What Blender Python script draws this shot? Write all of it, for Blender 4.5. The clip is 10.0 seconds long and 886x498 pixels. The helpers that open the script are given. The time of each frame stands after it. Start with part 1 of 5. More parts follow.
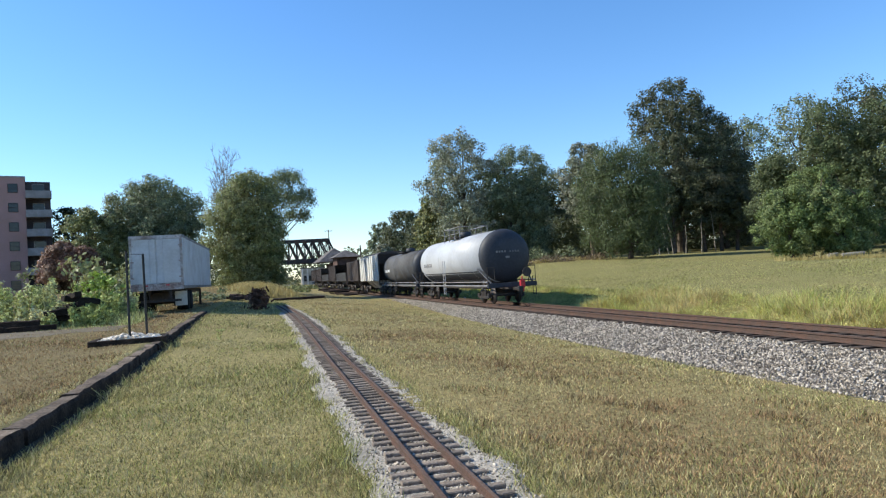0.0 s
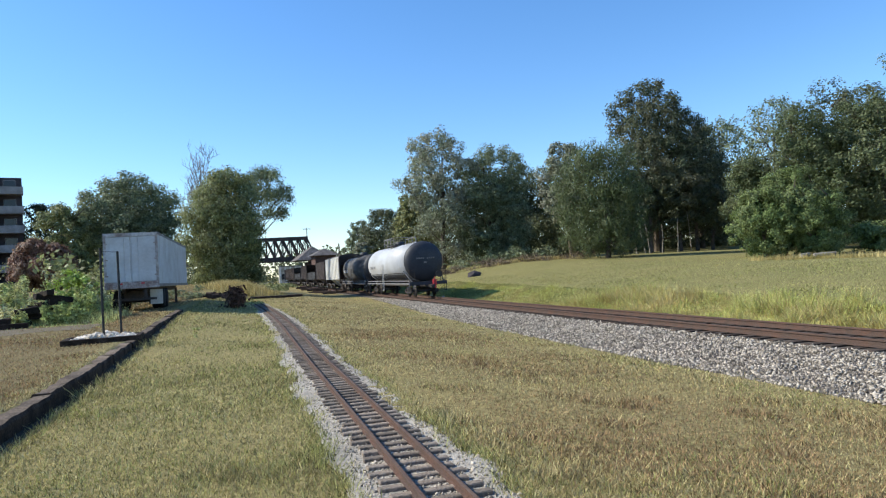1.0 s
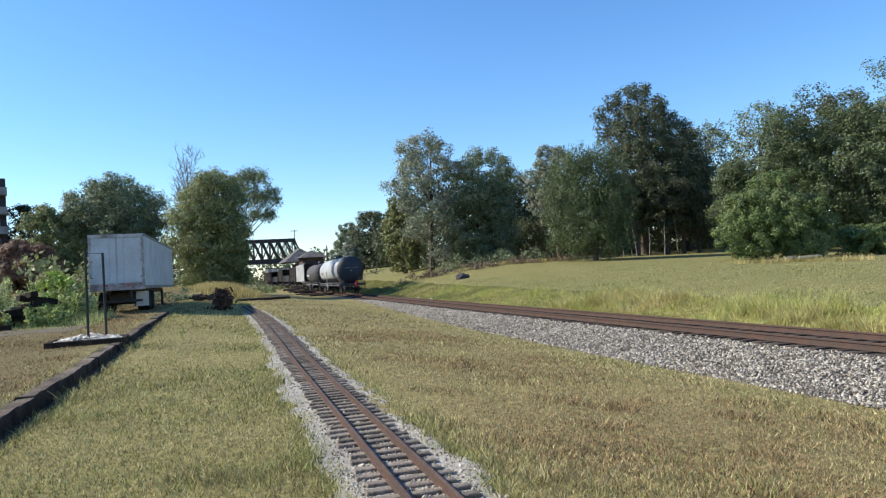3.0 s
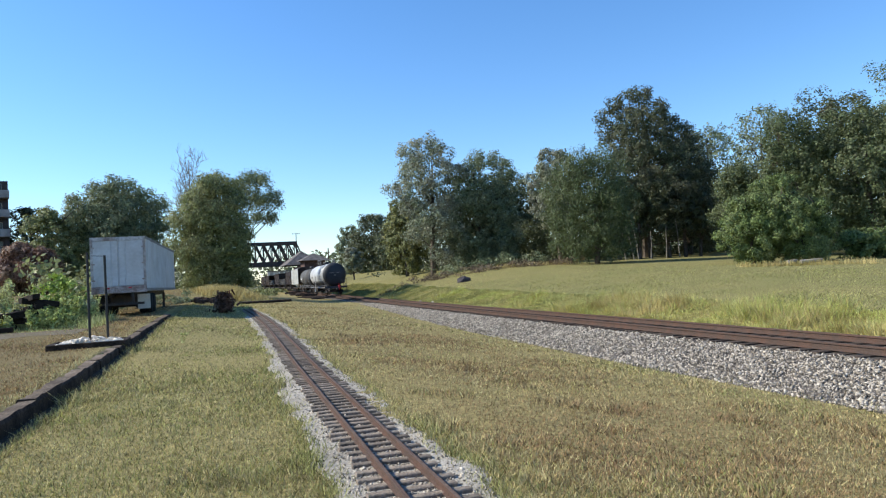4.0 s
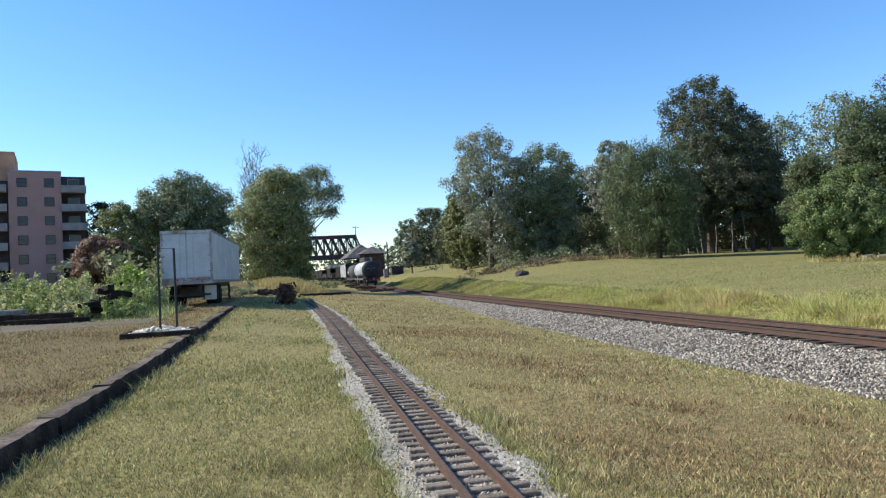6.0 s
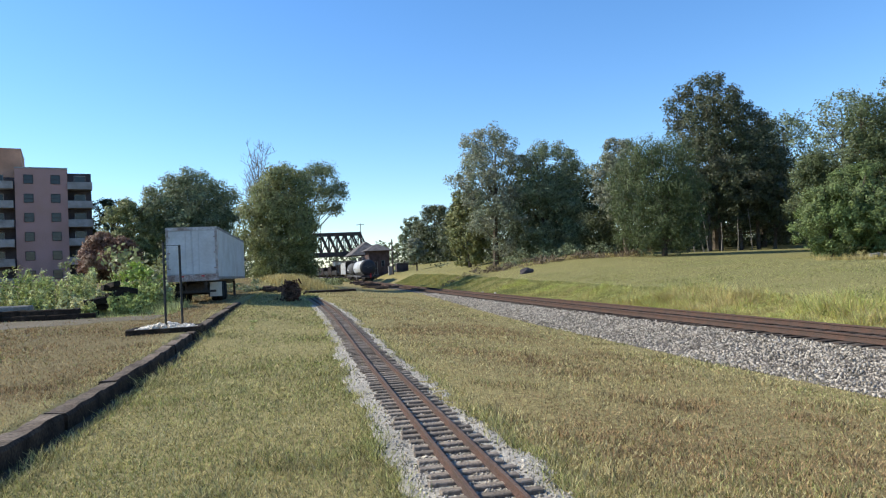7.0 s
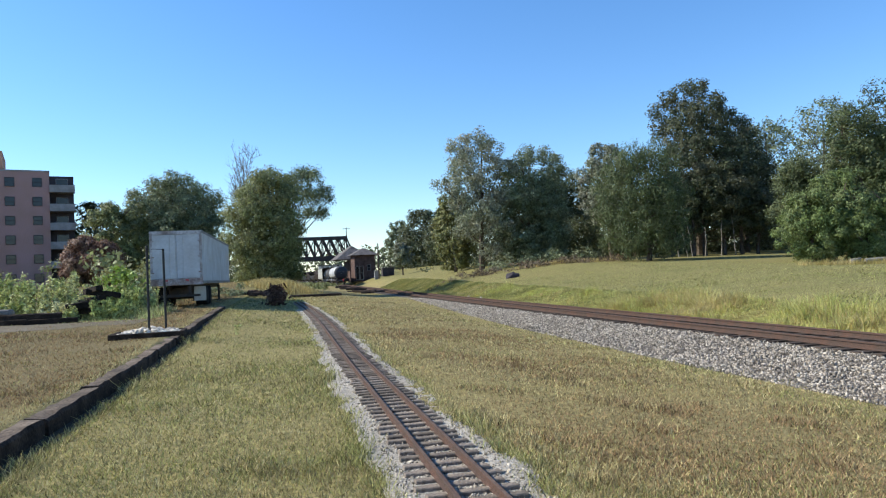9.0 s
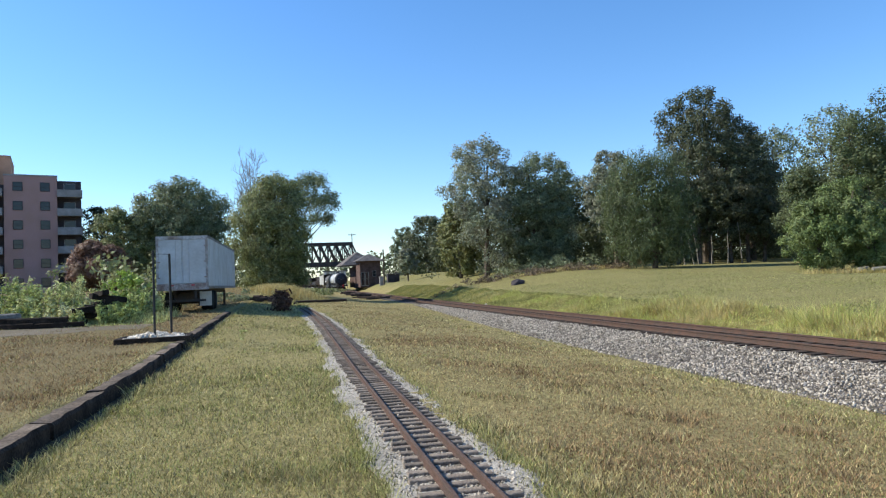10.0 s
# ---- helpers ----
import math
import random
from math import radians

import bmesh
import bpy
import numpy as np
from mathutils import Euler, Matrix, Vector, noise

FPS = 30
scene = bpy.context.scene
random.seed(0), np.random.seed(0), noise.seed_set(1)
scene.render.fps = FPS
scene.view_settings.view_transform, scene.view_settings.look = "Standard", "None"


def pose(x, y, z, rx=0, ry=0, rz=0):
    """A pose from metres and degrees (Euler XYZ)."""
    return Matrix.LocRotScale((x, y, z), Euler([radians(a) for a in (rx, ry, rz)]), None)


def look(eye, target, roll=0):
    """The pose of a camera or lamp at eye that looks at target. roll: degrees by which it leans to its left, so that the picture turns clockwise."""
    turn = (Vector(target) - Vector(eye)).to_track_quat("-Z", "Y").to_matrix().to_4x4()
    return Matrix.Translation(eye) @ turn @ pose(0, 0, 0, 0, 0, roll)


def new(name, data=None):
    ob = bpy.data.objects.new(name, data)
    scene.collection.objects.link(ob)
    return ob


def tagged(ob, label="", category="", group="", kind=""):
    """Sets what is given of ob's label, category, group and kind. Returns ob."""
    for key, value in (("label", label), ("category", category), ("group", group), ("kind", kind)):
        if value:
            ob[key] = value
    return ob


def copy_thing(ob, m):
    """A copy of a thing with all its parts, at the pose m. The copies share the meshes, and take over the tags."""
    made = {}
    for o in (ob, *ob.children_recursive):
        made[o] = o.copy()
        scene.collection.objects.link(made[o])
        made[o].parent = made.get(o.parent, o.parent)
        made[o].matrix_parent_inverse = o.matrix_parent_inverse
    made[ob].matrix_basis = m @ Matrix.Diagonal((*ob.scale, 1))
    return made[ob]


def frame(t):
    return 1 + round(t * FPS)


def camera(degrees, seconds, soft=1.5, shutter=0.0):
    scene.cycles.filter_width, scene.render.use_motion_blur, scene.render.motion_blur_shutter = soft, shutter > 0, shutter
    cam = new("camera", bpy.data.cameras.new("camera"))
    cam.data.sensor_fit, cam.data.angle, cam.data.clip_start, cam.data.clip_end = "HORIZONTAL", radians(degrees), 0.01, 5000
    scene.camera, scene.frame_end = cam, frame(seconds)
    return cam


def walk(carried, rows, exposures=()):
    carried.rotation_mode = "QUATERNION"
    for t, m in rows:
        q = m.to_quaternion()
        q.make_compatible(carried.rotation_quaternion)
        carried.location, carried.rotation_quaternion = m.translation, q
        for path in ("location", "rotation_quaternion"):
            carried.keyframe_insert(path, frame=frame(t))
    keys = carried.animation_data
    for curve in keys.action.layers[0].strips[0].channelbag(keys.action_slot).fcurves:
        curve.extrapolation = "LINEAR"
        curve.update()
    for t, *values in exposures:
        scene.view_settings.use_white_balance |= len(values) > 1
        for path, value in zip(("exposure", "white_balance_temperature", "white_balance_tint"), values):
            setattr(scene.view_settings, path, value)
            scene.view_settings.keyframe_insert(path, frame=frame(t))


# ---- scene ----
PSI = 15.0
F = pose(0, 0, 0, 0, 0, PSI)          # the rails' own axes: x across to the right, y along the line


def at(b, a, z=0.0, rz=0.0, rx=0.0, ry=0.0):
    """A pose b metres right of and a metres ahead of the eye, along the rails."""
    return F @ pose(b, a, z, rx, ry, rz)


# ---- camera ----
EYE = 1.75
ROWS = [
    (0.0, 0.577, 2.038, 3.556), (0.2, 0.35, 1.95, 3.5), (0.3, -0.12, 1.97, 3.45), (0.5, -0.784, 2.224, 3.39),
    (1.0, -1.203, 1.817, 3.409), (1.5, -1.529, 1.749, 3.364), (2.0, -1.938, 1.89, 3.261), (2.5, -2.172, 1.981, 3.316),
    (2.7, -2.21, 1.95, 3.3), (3.8, -2.12, 2.14, 3.24), (4.0, -2.08, 2.218, 3.231), (4.5, -2.233, 2.119, 3.215),
    (5.0, -2.408, 2.061, 3.259), (5.1, -2.34, 1.88, 3.24), (5.2, -0.764, 1.66, 3.15), (5.3, -0.125, 1.95, 3.08),
    (5.4, 0.743, 1.97, 3.03), (5.5, 1.338, 1.971, 2.981), (5.7, 2.17, 1.93, 2.95), (6.0, 2.767, 1.939, 2.903),
    (6.2, 3.09, 1.9, 2.88), (7.3, 3.14, 1.72, 2.74), (7.5, 3.046, 1.815, 2.717), (8.0, 2.626, 1.815, 2.6),
    (8.5, 2.102, 1.912, 2.513), (9.0, 1.991, 2.049, 2.685), (9.5, 2.029, 2.337, 2.609), (10.0, 2.43, 2.608, 2.368),
]
cam = camera(66.0, 10.0, soft=1.2)
walk(cam, [(t, pose(0, 0, EYE, 90 + pitch, roll, yaw)) for t, yaw, pitch, roll in ROWS])

# ---- light ----
SUN_AZ, SUN_EL = -86.0, 38.0          # degrees from straight ahead, clockwise; above the horizon
scene.view_settings.exposure = 0.52
world = bpy.data.worlds.new("sky")
scene.world = world
world.use_nodes = True
sky = world.node_tree.nodes.new("ShaderNodeTexSky")
sky.sky_type, sky.sun_disc = "NISHITA", False
sky.sun_elevation, sky.sun_rotation = radians(SUN_EL), radians(SUN_AZ)
sky.altitude, sky.air_density, sky.dust_density, sky.ozone_density = 0, 1.1, 0.05, 4.0
rich = world.node_tree.nodes.new("ShaderNodeHueSaturation")
rich.inputs["Saturation"].default_value = 1.14
cool = world.node_tree.nodes.new("ShaderNodeMix")
cool.data_type, cool.blend_type = "RGBA", "MULTIPLY"
cool.inputs["Factor"].default_value, cool.inputs["B"].default_value = 1.0, (0.93, 0.98, 1.07, 1)
world.node_tree.links.new(sky.outputs[0], cool.inputs["A"])
world.node_tree.links.new(cool.outputs["Result"], rich.inputs["Color"])
world.node_tree.links.new(rich.outputs[0], world.node_tree.nodes["Background"].inputs[0])
world.node_tree.nodes["Background"].inputs[1].default_value = 0.14
sun = new("sun", bpy.data.lights.new("sun", "SUN"))
sun.data.energy, sun.data.angle, sun.data.color = 4.9, radians(0.5), (0.96, 0.92, 0.785)
sx, sy = math.sin(radians(SUN_AZ)), math.cos(radians(SUN_AZ))
sun.matrix_world = look((sx * 100, sy * 100, math.tan(radians(SUN_EL)) * 100), (0, 0, 0))


# ---- materials ----
def mat(name, base, rough=0.8, metal=0.0, var=0.25, scale=3.0, fine=40.0, bump=0.2, tint=None, random_by="", spread=0.2, through_light=0.0, bump_scale=None, coat=0.0):
    """A surface with two scales of noise in its colour, fine relief, and if wanted a random tone per piece."""
    m = bpy.data.materials.new(name)
    m.use_nodes = True
    nt = m.node_tree
    n, l = nt.nodes, nt.links
    bs = n["Principled BSDF"]
    bs.inputs["Roughness"].default_value = rough
    bs.inputs["Metallic"].default_value = metal
    bs.inputs["Specular IOR Level"].default_value = 0.12 if rough >= 0.8 and not metal else 0.4
    bs.inputs["Coat Weight"].default_value = coat
    co = n.new("ShaderNodeTexCoord")
    big, small = n.new("ShaderNodeTexNoise"), n.new("ShaderNodeTexNoise")
    big.inputs["Scale"].default_value, small.inputs["Scale"].default_value = scale, fine
    big.inputs["Detail"].default_value = small.inputs["Detail"].default_value = 4
    for q in (big, small):
        l.new(co.outputs["Object"], q.inputs["Vector"])
    tint = tint or tuple(c * 0.55 for c in base)
    ramp = n.new("ShaderNodeMix")
    ramp.data_type = "RGBA"
    ramp.inputs["A"].default_value, ramp.inputs["B"].default_value = (*base, 1), (*tint, 1)
    rng = n.new("ShaderNodeMapRange")
    rng.inputs["From Min"].default_value, rng.inputs["From Max"].default_value = 0.4, 0.68
    l.new(big.outputs["Fac"], rng.inputs["Value"])
    l.new(rng.outputs[0], ramp.inputs["Factor"])
    bright = n.new("ShaderNodeMapRange")
    bright.inputs["From Min"].default_value, bright.inputs["From Max"].default_value = 0.3, 0.7
    bright.inputs["To Min"].default_value, bright.inputs["To Max"].default_value = 1 - var, 1 + var
    l.new(small.outputs["Fac"], bright.inputs["Value"])
    val = bright.outputs[0]
    if random_by:
        rnd = n.new("ShaderNodeObjectInfo" if random_by == "object" else "ShaderNodeNewGeometry")
        rr = n.new("ShaderNodeMapRange")
        rr.inputs["To Min"].default_value, rr.inputs["To Max"].default_value = 1 - spread, 1 + spread
        l.new(rnd.outputs["Random" if random_by == "object" else "Random Per Island"], rr.inputs["Value"])
        mul = n.new("ShaderNodeMath")
        mul.operation = "MULTIPLY"
        l.new(val, mul.inputs[0])
        l.new(rr.outputs[0], mul.inputs[1])
        val = mul.outputs[0]
    hs = n.new("ShaderNodeHueSaturation")
    l.new(ramp.outputs["Result"], hs.inputs["Color"])
    l.new(val, hs.inputs["Value"])
    l.new(hs.outputs[0], bs.inputs["Base Color"])
    if bump:
        bp = n.new("ShaderNodeBump")
        bp.inputs["Strength"].default_value, bp.inputs["Distance"].default_value = bump, 0.02
        l.new(small.outputs["Fac"], bp.inputs["Height"])
        l.new(bp.outputs[0], bs.inputs["Normal"])
    if through_light:
        tr = n.new("ShaderNodeBsdfTranslucent")
        mx = n.new("ShaderNodeMixShader")
        mx.inputs[0].default_value = through_light
        l.new(hs.outputs[0], tr.inputs[0])
        l.new(bs.outputs[0], mx.inputs[1])
        l.new(tr.outputs[0], mx.inputs[2])
        l.new(mx.outputs[0], n["Material Output"].inputs[0])
    return m


LAWN = mat("lawn", (0.230, 0.184, 0.079), 0.95, var=0.5, scale=0.22, fine=14, bump=0.6, tint=(0.271, 0.219, 0.090))


def zone(m, lo, hi, base, tint):
    """Lays another cover over the ground where its x runs from lo to hi: the field beyond the line, the worn ground by the drive."""
    n, l = m.node_tree.nodes, m.node_tree.links
    hs = next(q for q in n if q.type == "HUE_SAT")
    old = hs.inputs["Color"].links[0].from_socket
    noise_out = next(q for q in n if q.type == "TEX_NOISE").outputs["Fac"]
    two, over = n.new("ShaderNodeMix"), n.new("ShaderNodeMix")
    two.data_type = over.data_type = "RGBA"
    two.inputs["A"].default_value, two.inputs["B"].default_value = (*base, 1), (*tint, 1)
    l.new(noise_out, two.inputs["Factor"])
    xyz, rng = n.new("ShaderNodeSeparateXYZ"), n.new("ShaderNodeMapRange")
    l.new(n["Texture Coordinate"].outputs["Object"], xyz.inputs[0])
    rng.interpolation_type = "SMOOTHSTEP"
    rng.inputs["From Min"].default_value, rng.inputs["From Max"].default_value = lo, hi
    l.new(xyz.outputs[0], rng.inputs["Value"])
    l.new(rng.outputs[0], over.inputs["Factor"])
    l.new(old, over.inputs["A"])
    l.new(two.outputs["Result"], over.inputs["B"])
    l.new(over.outputs["Result"], hs.inputs["Color"])


zone(LAWN, 16.0, 21.0, (0.161, 0.155, 0.059), (0.241, 0.201, 0.082))
zone(LAWN, 2.6, 0.6, (0.196, 0.167, 0.069), (0.254, 0.203, 0.086))
zone(LAWN, -3.1, -4.4, (0.127, 0.098, 0.047), (0.203, 0.154, 0.068))
BLADE = mat("grass_blade", (0.264, 0.267, 0.095), 0.8, var=0.2, scale=0.3, fine=3, bump=0, tint=(0.352, 0.319, 0.135), random_by="island", spread=0.75, through_light=0.25)
DRY_BLADE = mat("dry_grass_blade", (0.436, 0.372, 0.185), 0.85, var=0.2, scale=0.25, fine=3, bump=0, tint=(0.352, 0.276, 0.144), random_by="island", spread=0.75, through_light=0.2)
BROWN_BLADE = mat("brown_grass_blade", (0.303, 0.201, 0.107), 0.85, var=0.2, scale=0.25, fine=3, bump=0, tint=(0.257, 0.167, 0.088), random_by="island", spread=0.75, through_light=0.2)
DRY_BRUSH = mat("dry_brush", (0.211, 0.161, 0.110), 0.85, var=0.2, scale=0.4, fine=3, bump=0, random_by="island", spread=0.4)
WEED_YELLOW = mat("yellow_weed", (0.439, 0.458, 0.136), 0.8, var=0.2, scale=0.35, fine=3, bump=0, tint=(0.521, 0.475, 0.196), random_by="island", spread=0.35, through_light=0.25)
STRAW = mat("straw", (0.549, 0.444, 0.208), 0.85, var=0.2, scale=0.4, fine=3, bump=0, tint=(0.322, 0.265, 0.095), random_by="island", spread=0.3, through_light=0.2)
WEED_GREEN = mat("green_weed", (0.310, 0.355, 0.126), 0.8, var=0.25, scale=0.5, fine=3, bump=0, tint=(0.597, 0.554, 0.300), random_by="island", spread=0.55, through_light=0.25)
# Near-black tone for the shadow painted beside the edging.
EDGING_SHADE = mat("edging_shade", (0.045, 0.036, 0.027), 0.95, var=0.4, scale=2.0, fine=30, bump=0.6, tint=(0.075, 0.058, 0.038))
DRIVE = mat("gravel_drive", (0.170, 0.141, 0.102), 0.95, var=0.3, scale=0.7, fine=60, bump=0.5, tint=(0.136, 0.112, 0.073))
GRAVEL = mat("fine_gravel", (0.408, 0.364, 0.306), 0.95, var=0.4, scale=0.8, fine=45, bump=0.9, tint=(0.301, 0.267, 0.219))
STONE = mat("ballast_stone", (0.362, 0.316, 0.261), 0.9, var=0.2, scale=2, fine=25, bump=0.3, tint=(0.244, 0.207, 0.169), random_by="island", spread=0.75)
BALLAST = mat("ballast_bed", (0.135, 0.114, 0.097), 0.95, var=0.5, scale=1.2, fine=22, bump=1.0)
BEDDING = mat("rusty_track_bed", (0.114, 0.095, 0.081), 0.95, var=0.5, scale=0.6, fine=20, bump=0.9, tint=(0.127, 0.095, 0.076))
RUST = mat("rusty_rail", (0.080, 0.055, 0.045), 0.85, metal=0.0, var=0.3, scale=3, fine=50, tint=(0.105, 0.060, 0.045))
RAIL_TOP = mat("worn_rail", (0.101, 0.063, 0.049), 0.8, metal=0.0, var=0.3, scale=3, fine=40, tint=(0.131, 0.089, 0.069))
TIE = mat("weathered_tie", (0.237, 0.189, 0.148), 0.9, var=0.35, scale=3, fine=35, bump=0.6, tint=(0.148, 0.124, 0.107), random_by="object", spread=0.35)
DARK_TIE = mat("dark_tie", (0.089, 0.066, 0.052), 0.9, var=0.35, scale=3, fine=30, bump=0.6, random_by="object", spread=0.3)
# Creosote brown taken down to near-black, with the sides' shade in its colour.
TIMBER = mat("creosoted_shaded_timber", (0.024, 0.017, 0.013), 0.9, var=0.5, scale=2.5, fine=25, bump=0.8, tint=(0.058, 0.040, 0.030), random_by="object", spread=0.25)
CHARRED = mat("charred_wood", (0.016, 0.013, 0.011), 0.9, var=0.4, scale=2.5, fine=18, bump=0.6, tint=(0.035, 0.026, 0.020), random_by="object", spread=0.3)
# Paler copy of the timber for top faces, sunlight put into its colour.
TIMBER_LIT_TOP = mat("sunlit_timber_top", (0.165, 0.126, 0.096), 0.9, var=0.5, scale=2.0, fine=22, bump=0.8, tint=(0.085, 0.062, 0.047), random_by="object", spread=0.3)
TANK_WHITE = mat("tank_grey_paint", (0.422, 0.427, 0.444), 0.5, var=0.06, scale=0.5, fine=6, bump=0.03, tint=(0.355, 0.351, 0.359))
TANK_BLACK = mat("tank_black_paint", (0.020, 0.023, 0.032), 0.6, var=0.2, scale=0.8, fine=9, bump=0.03, tint=(0.034, 0.036, 0.046))
CAR_DARK = mat("car_dark_grey_paint", (0.075, 0.073, 0.074), 0.75, var=0.25, scale=0.7, fine=9, bump=0.05, tint=(0.05, 0.045, 0.045))
CAR_BROWN = mat("car_brown_paint", (0.075, 0.055, 0.048), 0.75, var=0.25, scale=0.7, fine=9, bump=0.05, tint=(0.05, 0.04, 0.04))
CAR_WHITE = mat("car_white_paint", (0.634, 0.625, 0.600), 0.5, var=0.1, scale=0.8, fine=9, bump=0.05, tint=(0.465, 0.439, 0.406))
CAR_GREY = mat("car_grey_paint", (0.22, 0.21, 0.21), 0.55, var=0.2, scale=0.8, fine=9, bump=0.05)
SCRAP = mat("rusty_scrap", (0.120, 0.063, 0.045), 0.85, var=0.3, scale=3, fine=20, bump=0.2, tint=(0.066, 0.037, 0.029), random_by="island", spread=0.5)
IRON = mat("dark_iron", (0.035, 0.033, 0.033), 0.6, metal=0.4, var=0.3, scale=3, fine=30, bump=0.15, tint=(0.07, 0.05, 0.04))
RED = mat("red_marker", (0.55, 0.03, 0.04), 0.5, var=0.15, scale=4, fine=20, bump=0)
SIGN_WHITE = mat("white_lettering", (0.75, 0.75, 0.75), 0.6, var=0.1, bump=0)
TRAILER = mat("trailer_white_panel", (0.521, 0.529, 0.546), 0.5, var=0.08, scale=0.9, fine=7, bump=0.04, tint=(0.420, 0.412, 0.412))
TRAILER_DIRT = mat("trailer_rusty_sill", (0.24, 0.17, 0.15), 0.8, var=0.4, scale=2.5, fine=14, bump=0.3, tint=(0.42, 0.38, 0.37))
RUBBER = mat("tyre_rubber", (0.018, 0.018, 0.018), 0.85, var=0.3, scale=5, fine=40, bump=0.2)
BLACK_POST = mat("black_post", (0.02, 0.02, 0.02), 0.6, var=0.2, bump=0.1)
BRIDGE_STEEL = mat("bridge_steel", (0.05, 0.045, 0.045), 0.7, metal=0.2, var=0.3, scale=1, fine=8, bump=0.1, tint=(0.085, 0.06, 0.05))
CONCRETE = mat("pale_concrete", (0.422, 0.389, 0.338), 0.9, var=0.15, scale=0.5, fine=8, bump=0.2)
HOUSE_BRICK = mat("brown_brick_wall", (0.122, 0.080, 0.070), 0.9, var=0.3, scale=1, fine=9, bump=0.3)
SHINGLE = mat("grey_shingle", (0.16, 0.145, 0.14), 0.9, var=0.25, scale=1, fine=8, bump=0.3)
PINK_BRICK = mat("pink_brick_wall", (0.39, 0.245, 0.23), 0.9, var=0.12, scale=0.3, fine=8, bump=0.15, tint=(0.34, 0.215, 0.185))
# Brick with sunlight put into its orange, beside the shaded pink facade.
SUNLIT_BRICK = mat("sunlit_orange_brick", (0.60, 0.33, 0.22), 0.9, var=0.12, scale=0.3, fine=8, bump=0.15)
PANEL = mat("balcony_panel", (0.313, 0.300, 0.296), 0.8, var=0.1, scale=0.6, fine=9)
# Near-black for shade in the apartment's recesses; also the dark shed and rock.
DARK_WALL = mat("dark_wall_recess_shade", (0.075, 0.065, 0.07), 0.9, var=0.2, scale=0.6, fine=9)
BARK = mat("bark", (0.12, 0.095, 0.075), 0.9, var=0.35, scale=2, fine=12, bump=0.6)
PALE_BARK = mat("pale_bark", (0.30, 0.27, 0.23), 0.9, var=0.3, scale=2, fine=12, bump=0.5)
WOODPILE = mat("old_wood", (0.066, 0.049, 0.043), 0.9, var=0.4, scale=2, fine=15, bump=0.6, random_by="object", spread=0.4)


def leaf(name, a, b):
    return mat(name, a, 0.6, var=0.2, scale=0.35, fine=2.0, bump=0, tint=b, random_by="island", spread=0.45, through_light=0.3)


LEAF = {"dark": leaf("dark_green_leaf", (0.088, 0.108, 0.050), (0.125, 0.130, 0.070)),
        "ash": leaf("grey_green_leaf", (0.168, 0.208, 0.113), (0.230, 0.249, 0.148)),
        "poplar": leaf("turning_leaf", (0.198, 0.225, 0.138), (0.294, 0.288, 0.216)),
        "willow": leaf("willow_leaf", (0.085, 0.115, 0.044), (0.113, 0.136, 0.060)),
        "maple": leaf("mid_green_leaf", (0.187, 0.213, 0.083), (0.251, 0.254, 0.119)),
        "bush": leaf("bright_green_leaf", (0.147, 0.199, 0.062), (0.182, 0.217, 0.085)),
        "oak": leaf("field_edge_leaf", (0.095, 0.122, 0.048), (0.127, 0.146, 0.069)),
        "deep": leaf("deep_green_leaf", (0.075, 0.092, 0.044), (0.110, 0.110, 0.062)),
        "redbush": leaf("russet_leaf", (0.225, 0.125, 0.090), (0.21, 0.145, 0.09)),
        "sapling": leaf("yellowing_leaf", (0.244, 0.244, 0.100), (0.188, 0.214, 0.090))}


# ---- mesh helpers ----
def mesh(name, bm, material, smooth=False):
    me = bpy.data.meshes.new(name)
    bm.normal_update()
    bm.to_mesh(me)
    bm.free()
    for m in (material if isinstance(material, (list, tuple)) else [material]):
        me.materials.append(m)
    if smooth:
        me.polygons.foreach_set("use_smooth", [True] * len(me.polygons))
    return me


def part(name, bm, material, parent=None, label="", m=None, smooth=False):
    """A bmesh, or a mesh made before, as one object under its parent."""
    ob = new(name, bm if isinstance(bm, bpy.types.Mesh) else mesh(name, bm, material, smooth))
    if parent is not None:
        ob.parent = parent
    if m is not None:
        ob.matrix_basis = m
    if label:
        ob["label"] = label
    return ob


def thing(name, m, label, category, group="", kind=""):
    ob = new(name)
    ob.empty_display_size = 0.3
    ob.matrix_basis = m
    return tagged(ob, label, category, group, kind)


def raw(name, verts, faces, material):
    me = bpy.data.meshes.new(name)
    verts = np.asarray(verts, dtype=float)
    faces = np.asarray(faces, dtype=int)
    me.vertices.add(len(verts))
    me.vertices.foreach_set("co", verts.ravel())
    n, k = faces.shape
    me.loops.add(n * k)
    me.loops.foreach_set("vertex_index", faces.ravel())
    me.polygons.add(n)
    me.polygons.foreach_set("loop_start", np.arange(0, n * k, k))
    me.update(calc_edges=True)
    me.materials.append(material)
    return me


def box(bm, x, y, z, sx, sy, sz, bevel=0.0, rot=None):
    """A box with its centre at x, y, z."""
    m = Matrix.Translation((x, y, z)) @ (rot or Matrix()) @ Matrix.Diagonal((sx, sy, sz, 1))
    made = bmesh.ops.create_cube(bm, size=1.0, matrix=m)["verts"]
    if bevel:
        edges = list({e for v in made for e in v.link_edges})
        bmesh.ops.bevel(bm, geom=edges, offset=bevel, segments=1, affect="EDGES")
    return bm


def boxes(*rows, bevel=0.0):
    bm = bmesh.new()
    for r in rows:
        box(bm, *r, bevel=bevel)
    return bm


